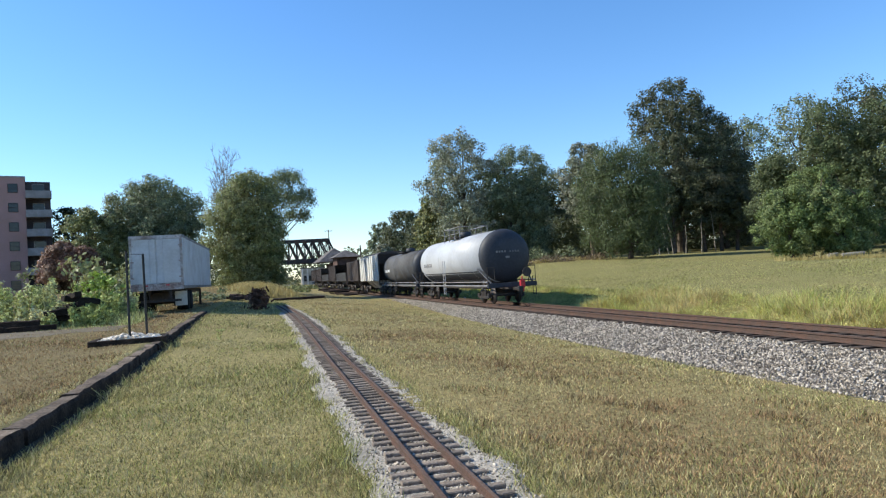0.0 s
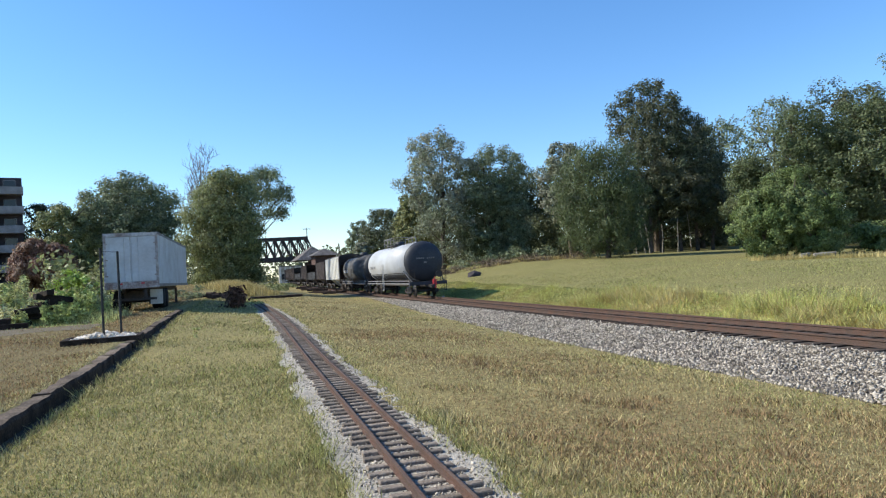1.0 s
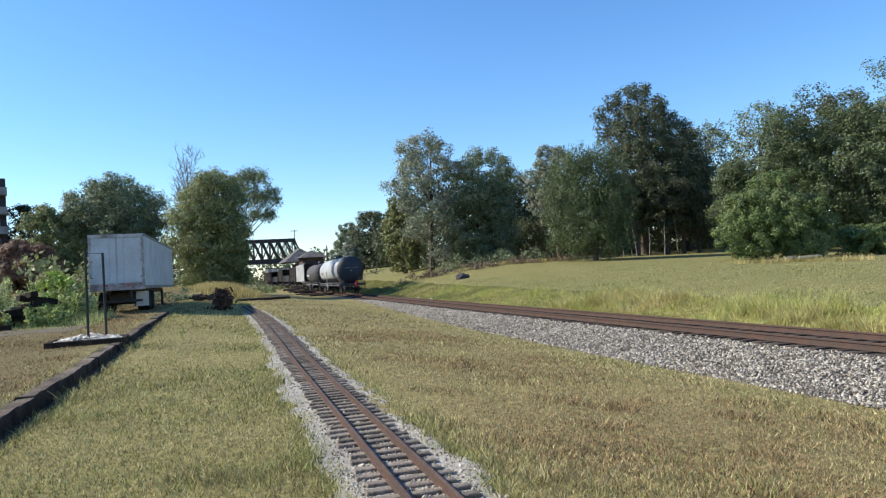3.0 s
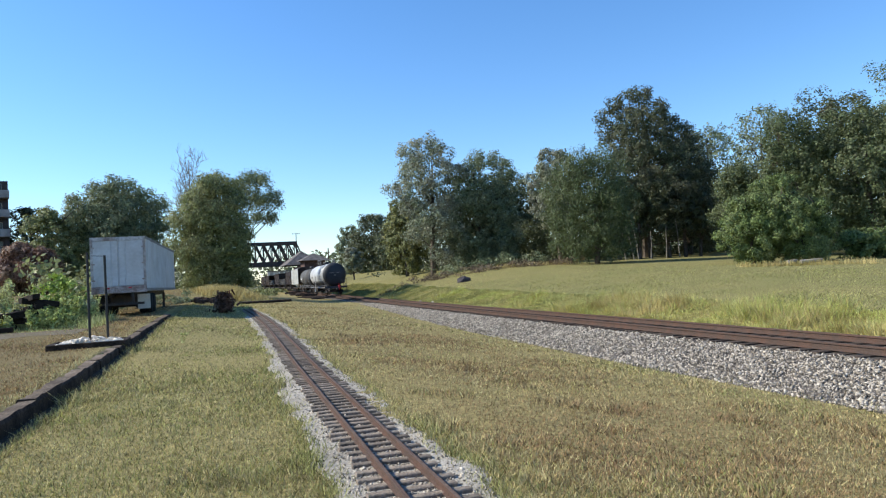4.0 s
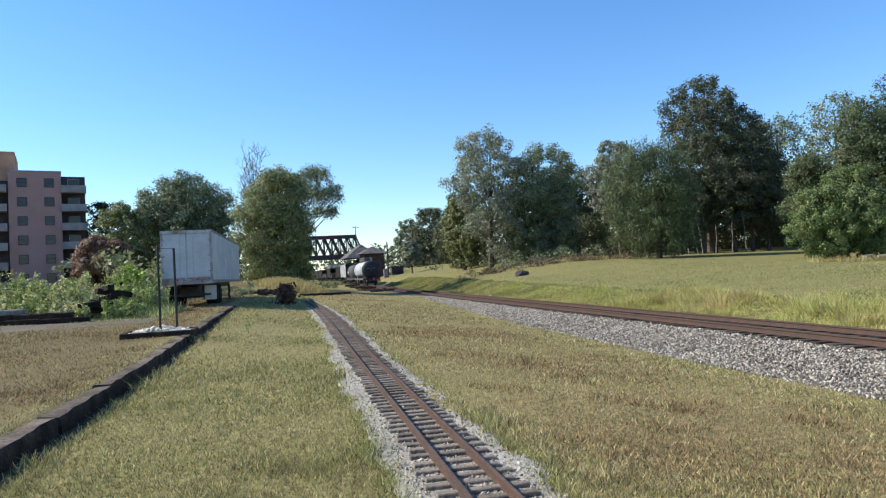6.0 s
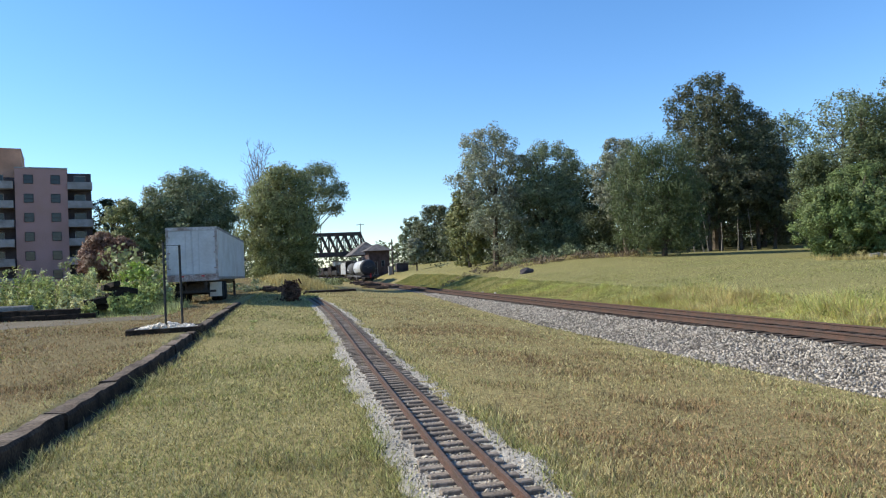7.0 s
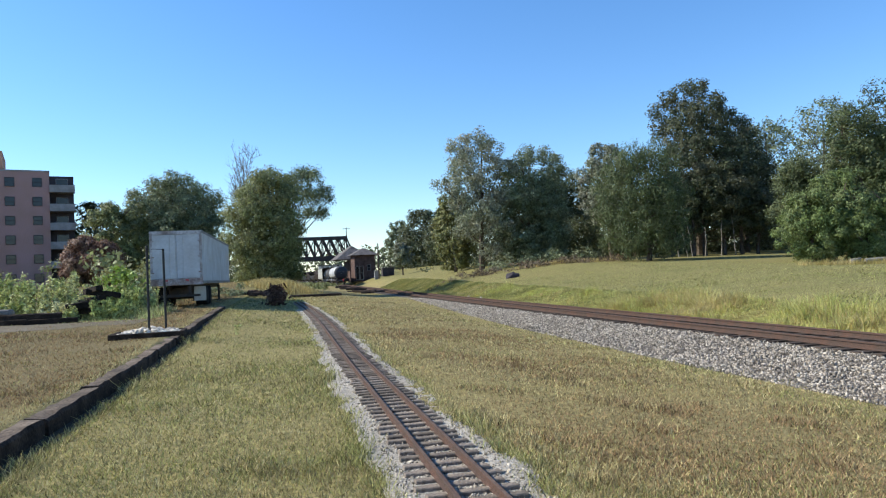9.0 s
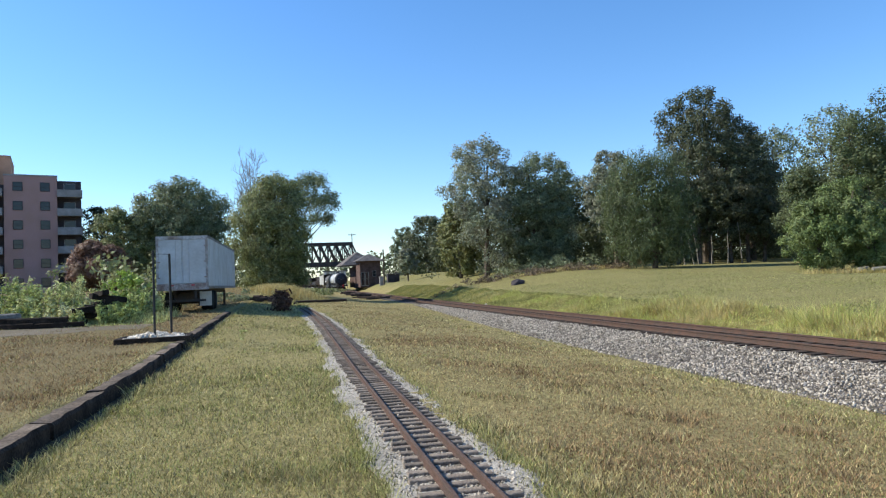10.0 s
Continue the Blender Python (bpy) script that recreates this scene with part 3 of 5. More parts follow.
def tank_car(name, label, side, r, length, marks, top_rail, lower):
    """A tank car, its rear end at the origin, rail tops at z = 0."""
    c = thing(name, Matrix(), label, "tank car", "cars of the train")
    z, y0, y1 = 1.22 + r, 1.05, length - 1.05
    cap = [(0.0, 0.02), (0.02, 0.35 * r), (0.08, 0.62 * r), (0.19, 0.82 * r), (0.31, 0.925 * r), (0.44, 0.98 * r), (0.56, r)]
    part("shell", lathe([(y0 + 0.56, r), (y1 - 0.56, r)], 40), side, c, "long cylindrical painted shell", pose(0, 0, z), True)
    part("end_cap", lathe([(y0 + s, q) for s, q in cap] + [(y0 + 0.6, r + 0.004)], 40), TANK_BLACK, c, "rounded black tank end", pose(0, 0, z), True)
    part("end_cap", lathe([(y1 - 0.6, r + 0.004)] + [(y1 - s, q) for s, q in reversed(cap)], 40), TANK_BLACK, c, "rounded black tank end", pose(0, 0, z), True)
    if lower:       # the dark painted belly, a shallow strake a few millimetres proud
        bm = bmesh.new()
        for s in (-1, 1):
            us = [radians(-90 + s * t) for t in (10, 22, 34, 46, 58)]
            rows = [[bm.verts.new(((r + 0.006) * math.cos(u), y, (r + 0.006) * math.sin(u))) for u in us] for y in (y0 + 1.0, y1 - 1.0)]
            for i in range(4):
                bm.faces.new((rows[0][i], rows[0][i + 1], rows[1][i + 1], rows[1][i]))
        part("belly_band", bm, TANK_BLACK, c, "dark painted belly", pose(0, 0, z), True)
    for y in np.linspace(y0 + 2.6, y1 - 2.6, 4):
        part("weld_band", lathe([(y - 0.03, r + 0.008), (y + 0.03, r + 0.008)], 40), side, c, m=pose(0, 0, z), smooth=True)
    for y in (2.6, length - 2.6):
        part("saddle", boxes((0, y, 1.12, 1.9, 0.9, 0.5), bevel=0.04), IRON, c)
    part("sill", boxes((0, length / 2, 0.98, 0.5, length - 1.0, 0.3), bevel=0.02), IRON, c, "dark centre sill")
    part("end_beam", boxes((0, 0.55, 1.08, 2.9, 0.16, 0.26), bevel=0.02), TANK_BLACK, c)
    part("end_beam", boxes((0, length - 0.55, 1.08, 2.9, 0.16, 0.26), bevel=0.02), TANK_BLACK, c)
    for s in (-1, 1):       # running boards, side rails and braces at both ends
        part("side_rail", rods(((s * 1.42, 0.6, 1.30), (s * 1.42, length - 0.6, 1.30), 0.035), ((s * 1.42, 0.6, 1.08), (s * 1.42, length - 0.6, 1.08), 0.05)), CAR_GREY, c, "thin grey side rail")
        for y, d in ((0.6, 1), (length - 0.6, -1)):
            part("grab_iron", rods(((s * 1.42, y, 0.45), (s * 1.42, y, 2.1), 0.022), ((s * 1.42, y + d * 0.45, 0.45), (s * 1.42, y + d * 0.45, 1.5), 0.022), ((s * 1.42, y, 0.5), (s * 1.42, y + d * 0.45, 0.5), 0.025),
                                   ((s * 1.42, y, 2.1), (s * 1.0, y, 2.1), 0.022), ((s * 1.0, y, 2.1), (s * 1.0, y, 1.1), 0.022)), IRON, c)
            part("brace", rods(((s * 1.2, y, 1.2), (s * 0.95 * r, y + d * 1.6, z - 0.45 * r), 0.05)), TANK_BLACK, c)
    part("step_ladder", rods(*[((-r - 0.12, length / 2 + e * 0.24, 0.5), (-r - 0.12, length / 2 + e * 0.24, z), 0.022) for e in (-1, 1)],
                             *[((-r - 0.12, length / 2 - 0.24, 0.6 + 0.3 * i), (-r - 0.12, length / 2 + 0.24, 0.6 + 0.3 * i), 0.016) for i in range(7)]), side, c)
    dome = part("dome", lathe([(0.0, 0.42), (0.42, 0.42), (0.5, 0.3)], 18, "Z"), TANK_BLACK, c, "valve housing on top", pose(0, length / 2, z + r - 0.12), True)
    part("platform", boxes((0, length / 2, z + r + 0.02, 1.9, 2.4, 0.05)), IRON, c)
    if top_rail:
        h, w, l = z + r + 0.62, 0.95, 1.9
        rows = []
        for s in (-1, 1):
            rows += [((s * w, length / 2 - l, h), (s * w, length / 2 + l, h), 0.034), ((s * w, length / 2 - l, h - 0.4), (s * w, length / 2 + l, h - 0.4), 0.018)]
            rows += [((s * w, length / 2 + k * l, z + r - 0.25), (s * w, length / 2 + k * l, h), 0.032) for k in (-1, -0.33, 0.33, 1)]
        for k in (-1, 1):
            rows.append(((-w, length / 2 + k * l, h), (w, length / 2 + k * l, h), 0.022))
        part("safety_rail", rods(*rows, seg=6), CAR_GREY, c, "railing round the top platform")
    for y in (2.6, length - 2.6):
        bogie(c, y)
    coupler(c, 0.2, -1)
    coupler(c, length - 0.2, 1)
    part("hand_brake", lathe([(-0.03, 0.26), (0.03, 0.26)], 16), IRON, c, "hand-brake wheel", pose(0.85, 0.42, 1.75))
    for x, w, zz in marks:
        part("lettering", boxes((x, y0 + 0.03, zz, w * 0.8, 0.10, 0.11)), CAR_GREY, c, "faded white mark that cannot be read", pose(0, 0.0, z))
    # pale stencil marks on the flank
    for k, w in enumerate((0.28, 0.3, 0.2, 0.3, 0.26, 0.28)):
        part("lettering", boxes((-r * 0.985 - 0.008, length * 0.72 + k * 0.42, z - 0.15, 0.02, w, 0.32)), SIGN_WHITE if side is not TANK_WHITE else CAR_GREY, c, "stencilled mark that cannot be read")
    return c


def red_marker(c):
    part("rear_marker", boxes((0.28, -0.25, 1.12, 0.28, 0.2, 0.42), (0.28, -0.28, 0.86, 0.16, 0.14, 0.3), (0.28, -0.25, 1.42, 0.07, 0.07, 0.25), bevel=0.03), RED, c, "red end-of-train marker on the coupler")


def hopper_car(name, label, side, end, length, high, roof):
    """A hopper car with ribbed sides, sloped end sheets and discharge bays."""
    c = thing(name, Matrix(), label, "hopper car", "cars of the train")
    w = 1.5
    bm = bmesh.new()
    for s in (-1, 1):
        box(bm, s * w, length / 2, (1.5 + high) / 2, 0.08, length - 1.6, high - 1.5)
    part("side", bm, side, c, "ribbed steel side")
    for s in (-1, 1):
        for y in np.linspace(1.0, length - 1.0, 10):
            part("rib", boxes((s * (w + 0.06), y, (1.5 + high) / 2, 0.1, 0.1, high - 1.5)), side, c)
    for y, d in ((0.9, 1), (length - 0.9, -1)):
        bm = bmesh.new()
        vs = [bm.verts.new(v) for v in ((-w, y, high), (w, y, high), (w, y + d * 0.1, high - 1.0), (-w, y + d * 0.1, high - 1.0), (w, y + d * 2.2, 1.5), (-w, y + d * 2.2, 1.5))]
        bm.faces.new((vs[0], vs[1], vs[2], vs[3]))
        bm.faces.new((vs[3], vs[2], vs[4], vs[5]))
        bmesh.ops.solidify(bm, geom=bm.faces, thickness=0.06)
        part("end_sheet", bm, end, c, "painted end sheet")
        for s in (-1, 1):
            part("corner_post", boxes((s * (w - 0.05), y - d * 0.1, (1.0 + high) / 2, 0.12, 0.12, high - 1.0)), end, c)
    for k in range(3):
        y = length * (0.3 + 0.2 * k)
        bm = bmesh.new()
        bmesh.ops.create_cone(bm, cap_ends=True, segments=4, radius1=0.5, radius2=1.7, depth=0.9, matrix=pose(0, y, 1.05, 0, 0, 45))
        part("hopper_bay", bm, side, c)
    part("sill", boxes((0, length / 2, 1.0, 0.5, length - 0.8, 0.3), (0, 0.6, 1.1, 2.8, 0.16, 0.26), (0, length - 0.6, 1.1, 2.8, 0.16, 0.26)), IRON, c)
    if roof:
        bm = bmesh.new()
        pr = [(-w, high), (-w * 0.75, high + 0.22), (0, high + 0.32), (w * 0.75, high + 0.22), (w, high)]
        r0 = [bm.verts.new((x, 0.9, z)) for x, z in pr]
        r1 = [bm.verts.new((x, length - 0.9, z)) for x, z in pr]
        for i in range(4):
            bm.faces.new((r0[i], r0[i + 1], r1[i + 1], r1[i]))
        bm.faces.new(r0[::-1])
        bm.faces.new(r1)
        part("roof", bm, end, c)
    for y in (2.2, length - 2.2):
        bogie(c, y)
    coupler(c, 0.2, -1)
    coupler(c, length - 0.2, 1)
    return c


def train():
    cars = [tank_car("tank_car", "pale grey tank car with black ends and a red marker", TANK_WHITE, 1.53, 18.0, [(-0.62 + 0.16 * k, 0.11, 0.22) for k in range(4)] + [(0.18 + 0.16 * k, 0.11, 0.22) for k in range(4)] + [(0.0, 0.3, -0.1)], True, True)]
    red_marker(cars[0])
    cars.append(tank_car("tank_car", "dull dark grey tank car with faded white lettering", CAR_DARK, 1.42, 17.0, [], False, False))
    cars.append(hopper_car("hopper_car", "covered hopper car with white sides and dark ends", CAR_WHITE, CAR_BROWN, 15.0, 4.3, True))
    dark = hopper_car("hopper_car", "dark open hopper car with ribbed steel sides", CAR_BROWN, IRON, 13.5, 4.15, False)
    cars.append(dark)
    low = hopper_car("gondola_car", "low dark gondola car with ribbed sides", CAR_DARK, CAR_BROWN, 15.5, 2.75, False)
    cars.append(low)
    lengths = [18.0, 17.0, 15.0, 13.5, 15.5]
    for car, length in ((dark, 13.5), (low, 15.5), (dark, 13.5), (dark, 13.5)):
        cars.append(copy_thing(car, Matrix()))
        lengths.append(length)
    return list(zip(cars, lengths))


def tail(t):
    """Way of the last car's rear end along the line, in metres."""
    return 35.4 + 13.3 * t


TRAIN = train()


# ---- the trailer ----
TRAILER_FRAME = mat("stained_trailer_frame", (0.44, 0.42, 0.42), 0.6, var=0.3, scale=2.0, fine=9, bump=0.1, tint=(0.22, 0.17, 0.15))


def trailer():
    c = (-4.1, 36.8)
    L, W, H, Z = 15.0, 2.5, 2.72, 1.14
    t = thing("semi_trailer", at(c[0] - W / 2, c[1], gz(c[0] - 1, c[1] + 3) + 0.02, -0.6), "faded white box semi-trailer with a rusty rear sill", "trailer")
    part("box", boxes((0, L / 2, Z + H / 2, W, L, H), bevel=0.03), TRAILER, t, "faded white sheet-metal box")
    part("rear_frame", boxes((-W / 2 + 0.06, -0.03, Z + H / 2, 0.12, 0.08, H), (W / 2 - 0.06, -0.03, Z + H / 2, 0.12, 0.08, H), (0, -0.03, Z + H - 0.09, W, 0.085, 0.18)), TRAILER_FRAME, t, "stained rear door frame")
    part("rear_sill", boxes((0, -0.035, Z + 0.12, W, 0.09, 0.34), bevel=0.01), TRAILER_DIRT, t, "rust-stained rear sill")
    for s in (-1, 1):
        d = part("rear_door", boxes((s * (W / 4 - 0.04), -0.02, Z + H / 2 + 0.06, W / 2 - 0.15, 0.05, H - 0.5), bevel=0.01), TRAILER, t, "flat white rear door")
        part("lock_rod", rods(((s * 0.32, -0.06, Z + 0.3), (s * 0.32, -0.06, Z + H - 0.25), 0.018)), TRAILER, d)
        for k in range(3):
            part("hinge", boxes((s * (W / 2 - 0.12), -0.05, Z + 0.6 + 0.8 * k, 0.14, 0.05, 0.06)), TRAILER_DIRT, d)
        part("tail_lamp", boxes((s * 0.5, -0.085, Z + 0.2, 0.16, 0.03, 0.07)), RED, t, "small red lamp")
    part("top_rail", boxes((W / 2 + 0.01, L / 2, Z + H - 0.06, 0.03, L, 0.12), (-W / 2 - 0.01, L / 2, Z + H - 0.06, 0.03, L, 0.12)), CAR_GREY, t)
    part("bottom_rail", boxes((W / 2 + 0.01, L / 2, Z + 0.07, 0.035, L, 0.14), (-W / 2 - 0.01, L / 2, Z + 0.07, 0.035, L, 0.14)), CAR_GREY, t)
    for y in np.arange(0.6, L - 0.2, 1.22):
        part("seam", boxes((W / 2 + 0.006, y, Z + H / 2, 0.014, 0.05, H - 0.3)), TRAILER, t)
    part("chassis", boxes((0.5, L / 2, Z - 0.14, 0.14, L - 1, 0.26), (-0.5, L / 2, Z - 0.14, 0.14, L - 1, 0.26)), IRON, t)
    part("suspension", boxes((0, 2.65, 0.72, 1.3, 2.6, 0.55), (0, 2.65, 0.5, 2.3, 0.3, 0.3), bevel=0.03), IRON, t, "dark axle suspension")
    part("bumper", boxes((0, 0.05, 0.55, 2.2, 0.1, 0.12), (0.6, 0.06, 0.8, 0.1, 0.08, 0.5), (-0.6, 0.06, 0.8, 0.1, 0.08, 0.5)), IRON, t)
    tyre = mesh("tyre", lathe([(-0.13, 0.3), (-0.13, 0.47), (-0.09, 0.51), (0.09, 0.51), (0.13, 0.47), (0.13, 0.3)], 20, "X"), RUBBER, True)
    rim = mesh("rim", lathe([(-0.08, 0.08), (-0.1, 0.29), (0.1, 0.29), (0.06, 0.08)], 16, "X"), CAR_GREY, True)
    for y in (2.0, 3.25):
        for x in (-1.1, -0.78, 0.78, 1.1):
            w = part("wheel", tyre, None, t, m=pose(x, y, 0.51))
            part("rim", rim, None, w)
    part("mud_flap", boxes((0.95, 1.15, 0.62, 0.6, 0.02, 0.75)), CAR_WHITE, t, "pale mud flap")
    part("mud_flap", boxes((-0.95, 1.15, 0.62, 0.6, 0.02, 0.75)), RUBBER, t)
    for s in (-1, 1):
        part("landing_leg", boxes((s * 0.8, L - 3.2, 0.5, 0.14, 0.14, 1.0), (s * 0.8, L - 3.2, 0.03, 0.3, 0.3, 0.06)), IRON, t)


trailer()


# ---- bridge, station house, apartment house ----
def bridge():
    b = (18.6, 189.2)
    t = thing("truss_bridge", at(b[0], b[1], 0, 90), "dark riveted steel truss bridge over the railway", "bridge")
    # local x runs back along the line, y to the left
    n, pl, h, z0, w = 22, 2.1, 4.2, 7.4, 5.5
    part("deck", boxes((0, n * pl / 2, z0 - 0.1, w + 0.4, n * pl, 0.5)), BRIDGE_STEEL, t)
    for s in (-1, 1):
        part("bottom_chord", boxes((s * w / 2, n * pl / 2, z0 - 0.1, 0.5, n * pl, 1.2)), BRIDGE_STEEL, t)
        part("top_chord", boxes((s * w / 2, n * pl / 2 + 0.6, z0 + h + 1.2, 0.5, n * pl - 2.4, 0.7)), BRIDGE_STEEL, t)
        for k in range(n + 1):
            y = k * pl
            if 0 < k < n:
                part("post", boxes((s * w / 2, y, z0 + h / 2 + 0.6, 0.26, 0.24, h + 1.2)), BRIDGE_STEEL, t)
            if k < n:
                lo, hi = (s * w / 2, y, z0 + 0.3), (s * w / 2, y + pl, z0 + h + 1.2)
                if k >= n / 2:
                    lo, hi = (s * w / 2, y + pl, z0 + 0.3), (s * w / 2, y, z0 + h + 1.2)
                part("diagonal", rods((lo, hi, 0.23), seg=4), BRIDGE_STEEL, t)
                if 0 < k < n - 1:
                    part("diagonal", rods(((lo[0], lo[1], hi[2]), (hi[0], hi[1], lo[2]), 0.10), seg=4), BRIDGE_STEEL, t)
    for k in range(1, n):
        part("cross_beam", boxes((0, k * pl, z0 + h + 1.2, w, 0.3, 0.35)), BRIDGE_STEEL, t)
    for y, m in ((0.6, BRIDGE_STEEL), (n * pl - 1, CONCRETE)):
        g = gz(b[0] - y, b[1])
        part("pier", boxes((0, y, (g + z0 - 0.4) / 2, w + 0.8, 1.5 if m is BRIDGE_STEEL else 2.0, z0 - 0.4 - g)), m, t, "dark steel pier" if m is BRIDGE_STEEL else "pale concrete pier")


bridge()


def pale_wall():
    """A pale pillared building seen beneath the bridge."""
    t = thing("pale_building", at(17.9, 285.0, gz(18, 285)), "pale low building with pillars beyond the bridge", "building")
    part("wall", boxes((0, 0, 3.3, 9.0, 5.0, 6.6)), CONCRETE, t)
    part("roof", boxes((0, 0, 6.75, 9.6, 5.6, 0.3)), SHINGLE, t)
    for k in range(5):
        part("pillar", boxes((-4.0 + 2.0 * k, -2.62, 3.2, 0.5, 0.22, 6.4)), CAR_WHITE, t)
    for k in range(4):
        window_in(t, -3.0 + 2.0 * k, -2.53, 2.6, 1.1, 2.2, frame=CAR_GREY)


def window_in(parent, x, y, z, w, h, face_y=-1, frame=CAR_WHITE, glass=None):
    """A framed window whose face looks along -y of its house."""
    f = part("window", boxes((x, y, z + h / 2, w, 0.1, 0.08), (x, y, z - h / 2, w, 0.1, 0.08), (x - w / 2, y, z, 0.08, 0.1, h), (x + w / 2, y, z, 0.08, 0.1, h), (x, y, z, w, 0.06, 0.06)), frame, parent)
    part("pane", boxes((x, y + 0.03, z, w - 0.08, 0.02, h - 0.08)), glass or GLASS, f, "dark window pane")


GLASS = mat("window_glass", (0.03, 0.035, 0.04), 0.12, var=0.1, scale=1, fine=4, bump=0)


pale_wall()


def station():
    b = (18.7, 168.0)
    z = gz(b[0], b[1])
    t = thing("station_house", at(b[0], b[1], z, 4), "brown brick station house with a grey hipped roof", "house")
    w, d, h = 5.0, 6.0, 7.1 - z
    part("wall", boxes((0, 0, h / 2, w, d, h)), HOUSE_BRICK, t, "brown brick wall")

    def hip(w, d, z0, z1, ridge):
        bm = bmesh.new()
        v = [bm.verts.new(p) for p in ((-w / 2, -d / 2, z0), (w / 2, -d / 2, z0), (w / 2, d / 2, z0), (-w / 2, d / 2, z0), (0, -ridge, z1), (0, ridge, z1))]
        for q in ((0, 1, 4), (1, 2, 5, 4), (2, 3, 5), (3, 0, 4, 5), (3, 2, 1, 0)):
            bm.faces.new([v[i] for i in q])
        bmesh.ops.recalc_face_normals(bm, faces=bm.faces)
        return bm
    part("roof", hip(w + 2.0, d + 2.0, h, h + 1.8, 1.0), SHINGLE, t, "grey hipped roof")
    for x in (-1.9, -0.9, 0.9):
        window_in(t, x, -d / 2 - 0.02, 2.0 if x < 0 else 3.2, 0.8, 3.2 if x < 0 else 1.4, frame=CONCRETE if x < 0 else CAR_GREY)
    part("annex", boxes((-0.3, 9, 2.6, 4.4, 9.0, 5.2)), HOUSE_BRICK, t)
    part("annex_roof", hip(9.5, 13.0, 5.4, 8.9, 3.0), SHINGLE, t, m=pose(-1.2, 11, 0.2))
    s = thing("relay_cabinet", at(local(-19.8, 150)[0], local(-19.8, 150)[1], gz(*local(-19.8, 150))), "pale metal trackside cabinet", "cabinet")
    part("body", boxes((0, 0, 0.95, 1.1, 0.9, 1.9), bevel=0.03), PANEL, s)
    part("lid", boxes((0, 0, 1.94, 1.25, 1.05, 0.1)), PANEL, s)
    s = thing("trackside_shed", at(local(-17.6, 152)[0], local(-17.6, 152)[1], gz(*local(-17.6, 152))), "low dark trackside shed", "shed")
    part("body", boxes((0, 0, 0.9, 2.6, 2.2, 1.8)), DARK_WALL, s)
    part("roof", boxes((0, 0, 1.9, 3.0, 2.6, 0.14), bevel=0.02), SHINGLE, s)


station()


def pole(x, y, top, arms, label, r=0.13):
    b = local(x, y)
    z = gz(*b)
    t = thing("utility_pole", at(b[0], b[1], z), label, "utility pole")
    bm = bmesh.new()
    rod(bm, (0, 0, 0), (0, 0, top - z), r * 1.2, r * 0.8)
    part("pole", bm, BARK, t)
    for k in range(arms):
        part("crossarm", boxes((0, 0, top - z - 0.4 - 0.9 * k, 2.4, 0.12, 0.14)), BARK, t)
        for s in (-1.05, -0.5, 0.5, 1.05):
            part("insulator", rods(((s, 0, top - z - 0.33 - 0.9 * k), (s, 0, top - z - 0.15 - 0.9 * k), 0.05)), CAR_GREY, t)
    return t


def apartment():
    b = (-38.9, 116.6)
    z = gz(*b)
    H = 20.5 - z
    t = thing("apartment_house", at(b[0], b[1], z, 17), "pink brick apartment house with stacked grey balconies", "apartment house")
    W, D = 7.1, 14.0
    # local -y looks towards the lawn
    part("wall", boxes((0, D / 2, H / 2, W, D, H)), PINK_BRICK, t, "pink brick facade")
    part("parapet", boxes((0, D / 2, H + 0.12, W + 0.12, D + 0.12, 0.24)), PANEL, t)
    # The tower's sunlit look is in its brick colour.
    part("stair_tower", boxes((-W / 2 - 2.8, D / 2 + 1.5, (H + 3.7) / 2, 7.2, 10.0, H + 3.7)), SUNLIT_BRICK, t, "brick stair tower coloured orange as in sunlight")
    # The bays' colour carries the shade of their recess.
    part("bay", boxes((W / 2 + 1.7, D / 2 + 1.4, H / 2 - 0.2, 3.4, D - 0.1, H - 0.4)), DARK_WALL, t, "recessed balcony bay with its shade painted dark")
    part("bay", boxes((-W / 2 - 2.4, D / 2 - 1.4, H / 2 - 0.6, 4.7, D - 6, H - 1.2)), DARK_WALL, t, "recessed balcony bay with its shade painted dark")
    for f in range(7):
        zz = H - 1.75 - 2.98 * f
        if zz < 0.5:
            break
        for x in (-1.75, 1.9):
            # dark surrounds paint the shade of the window recesses
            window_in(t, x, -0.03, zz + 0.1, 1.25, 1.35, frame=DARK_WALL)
        for x, w in ((W / 2 + 1.75, 3.5), (-W / 2 - 2.4, 4.4)):
            y = 0.35
            bal = part("balcony", boxes((x, y, zz - 1.35, w, 2.1, 0.2)), PANEL, t, "grey balcony slab")
            part("balcony_front", boxes((x, y - 1.0, zz - 0.8, w, 0.12, 1.0), (x + w / 2 - 0.06, y, zz - 0.8, 0.12, 2.0, 1.0), bevel=0.01), PANEL, bal)
            window_in(t, x, 1.37 if x > 0 else 1.55, zz - 0.1, 1.6, 2.0, frame=PANEL)


apartment()
pole(-22.9, 228.9, 17.4, 2, "tall wooden utility pole with crossarms", 0.16)
pole(-19.2, 148.8, 9.0, 0, "bare dark wooden pole beside the track", 0.16)
pole(-37.0, 212.0, 17.5, 1, "utility pole behind the bridge", 0.14)
pole(-30.0, 270.0, 13.0, 1, "distant thin wooden utility pole", 0.2)


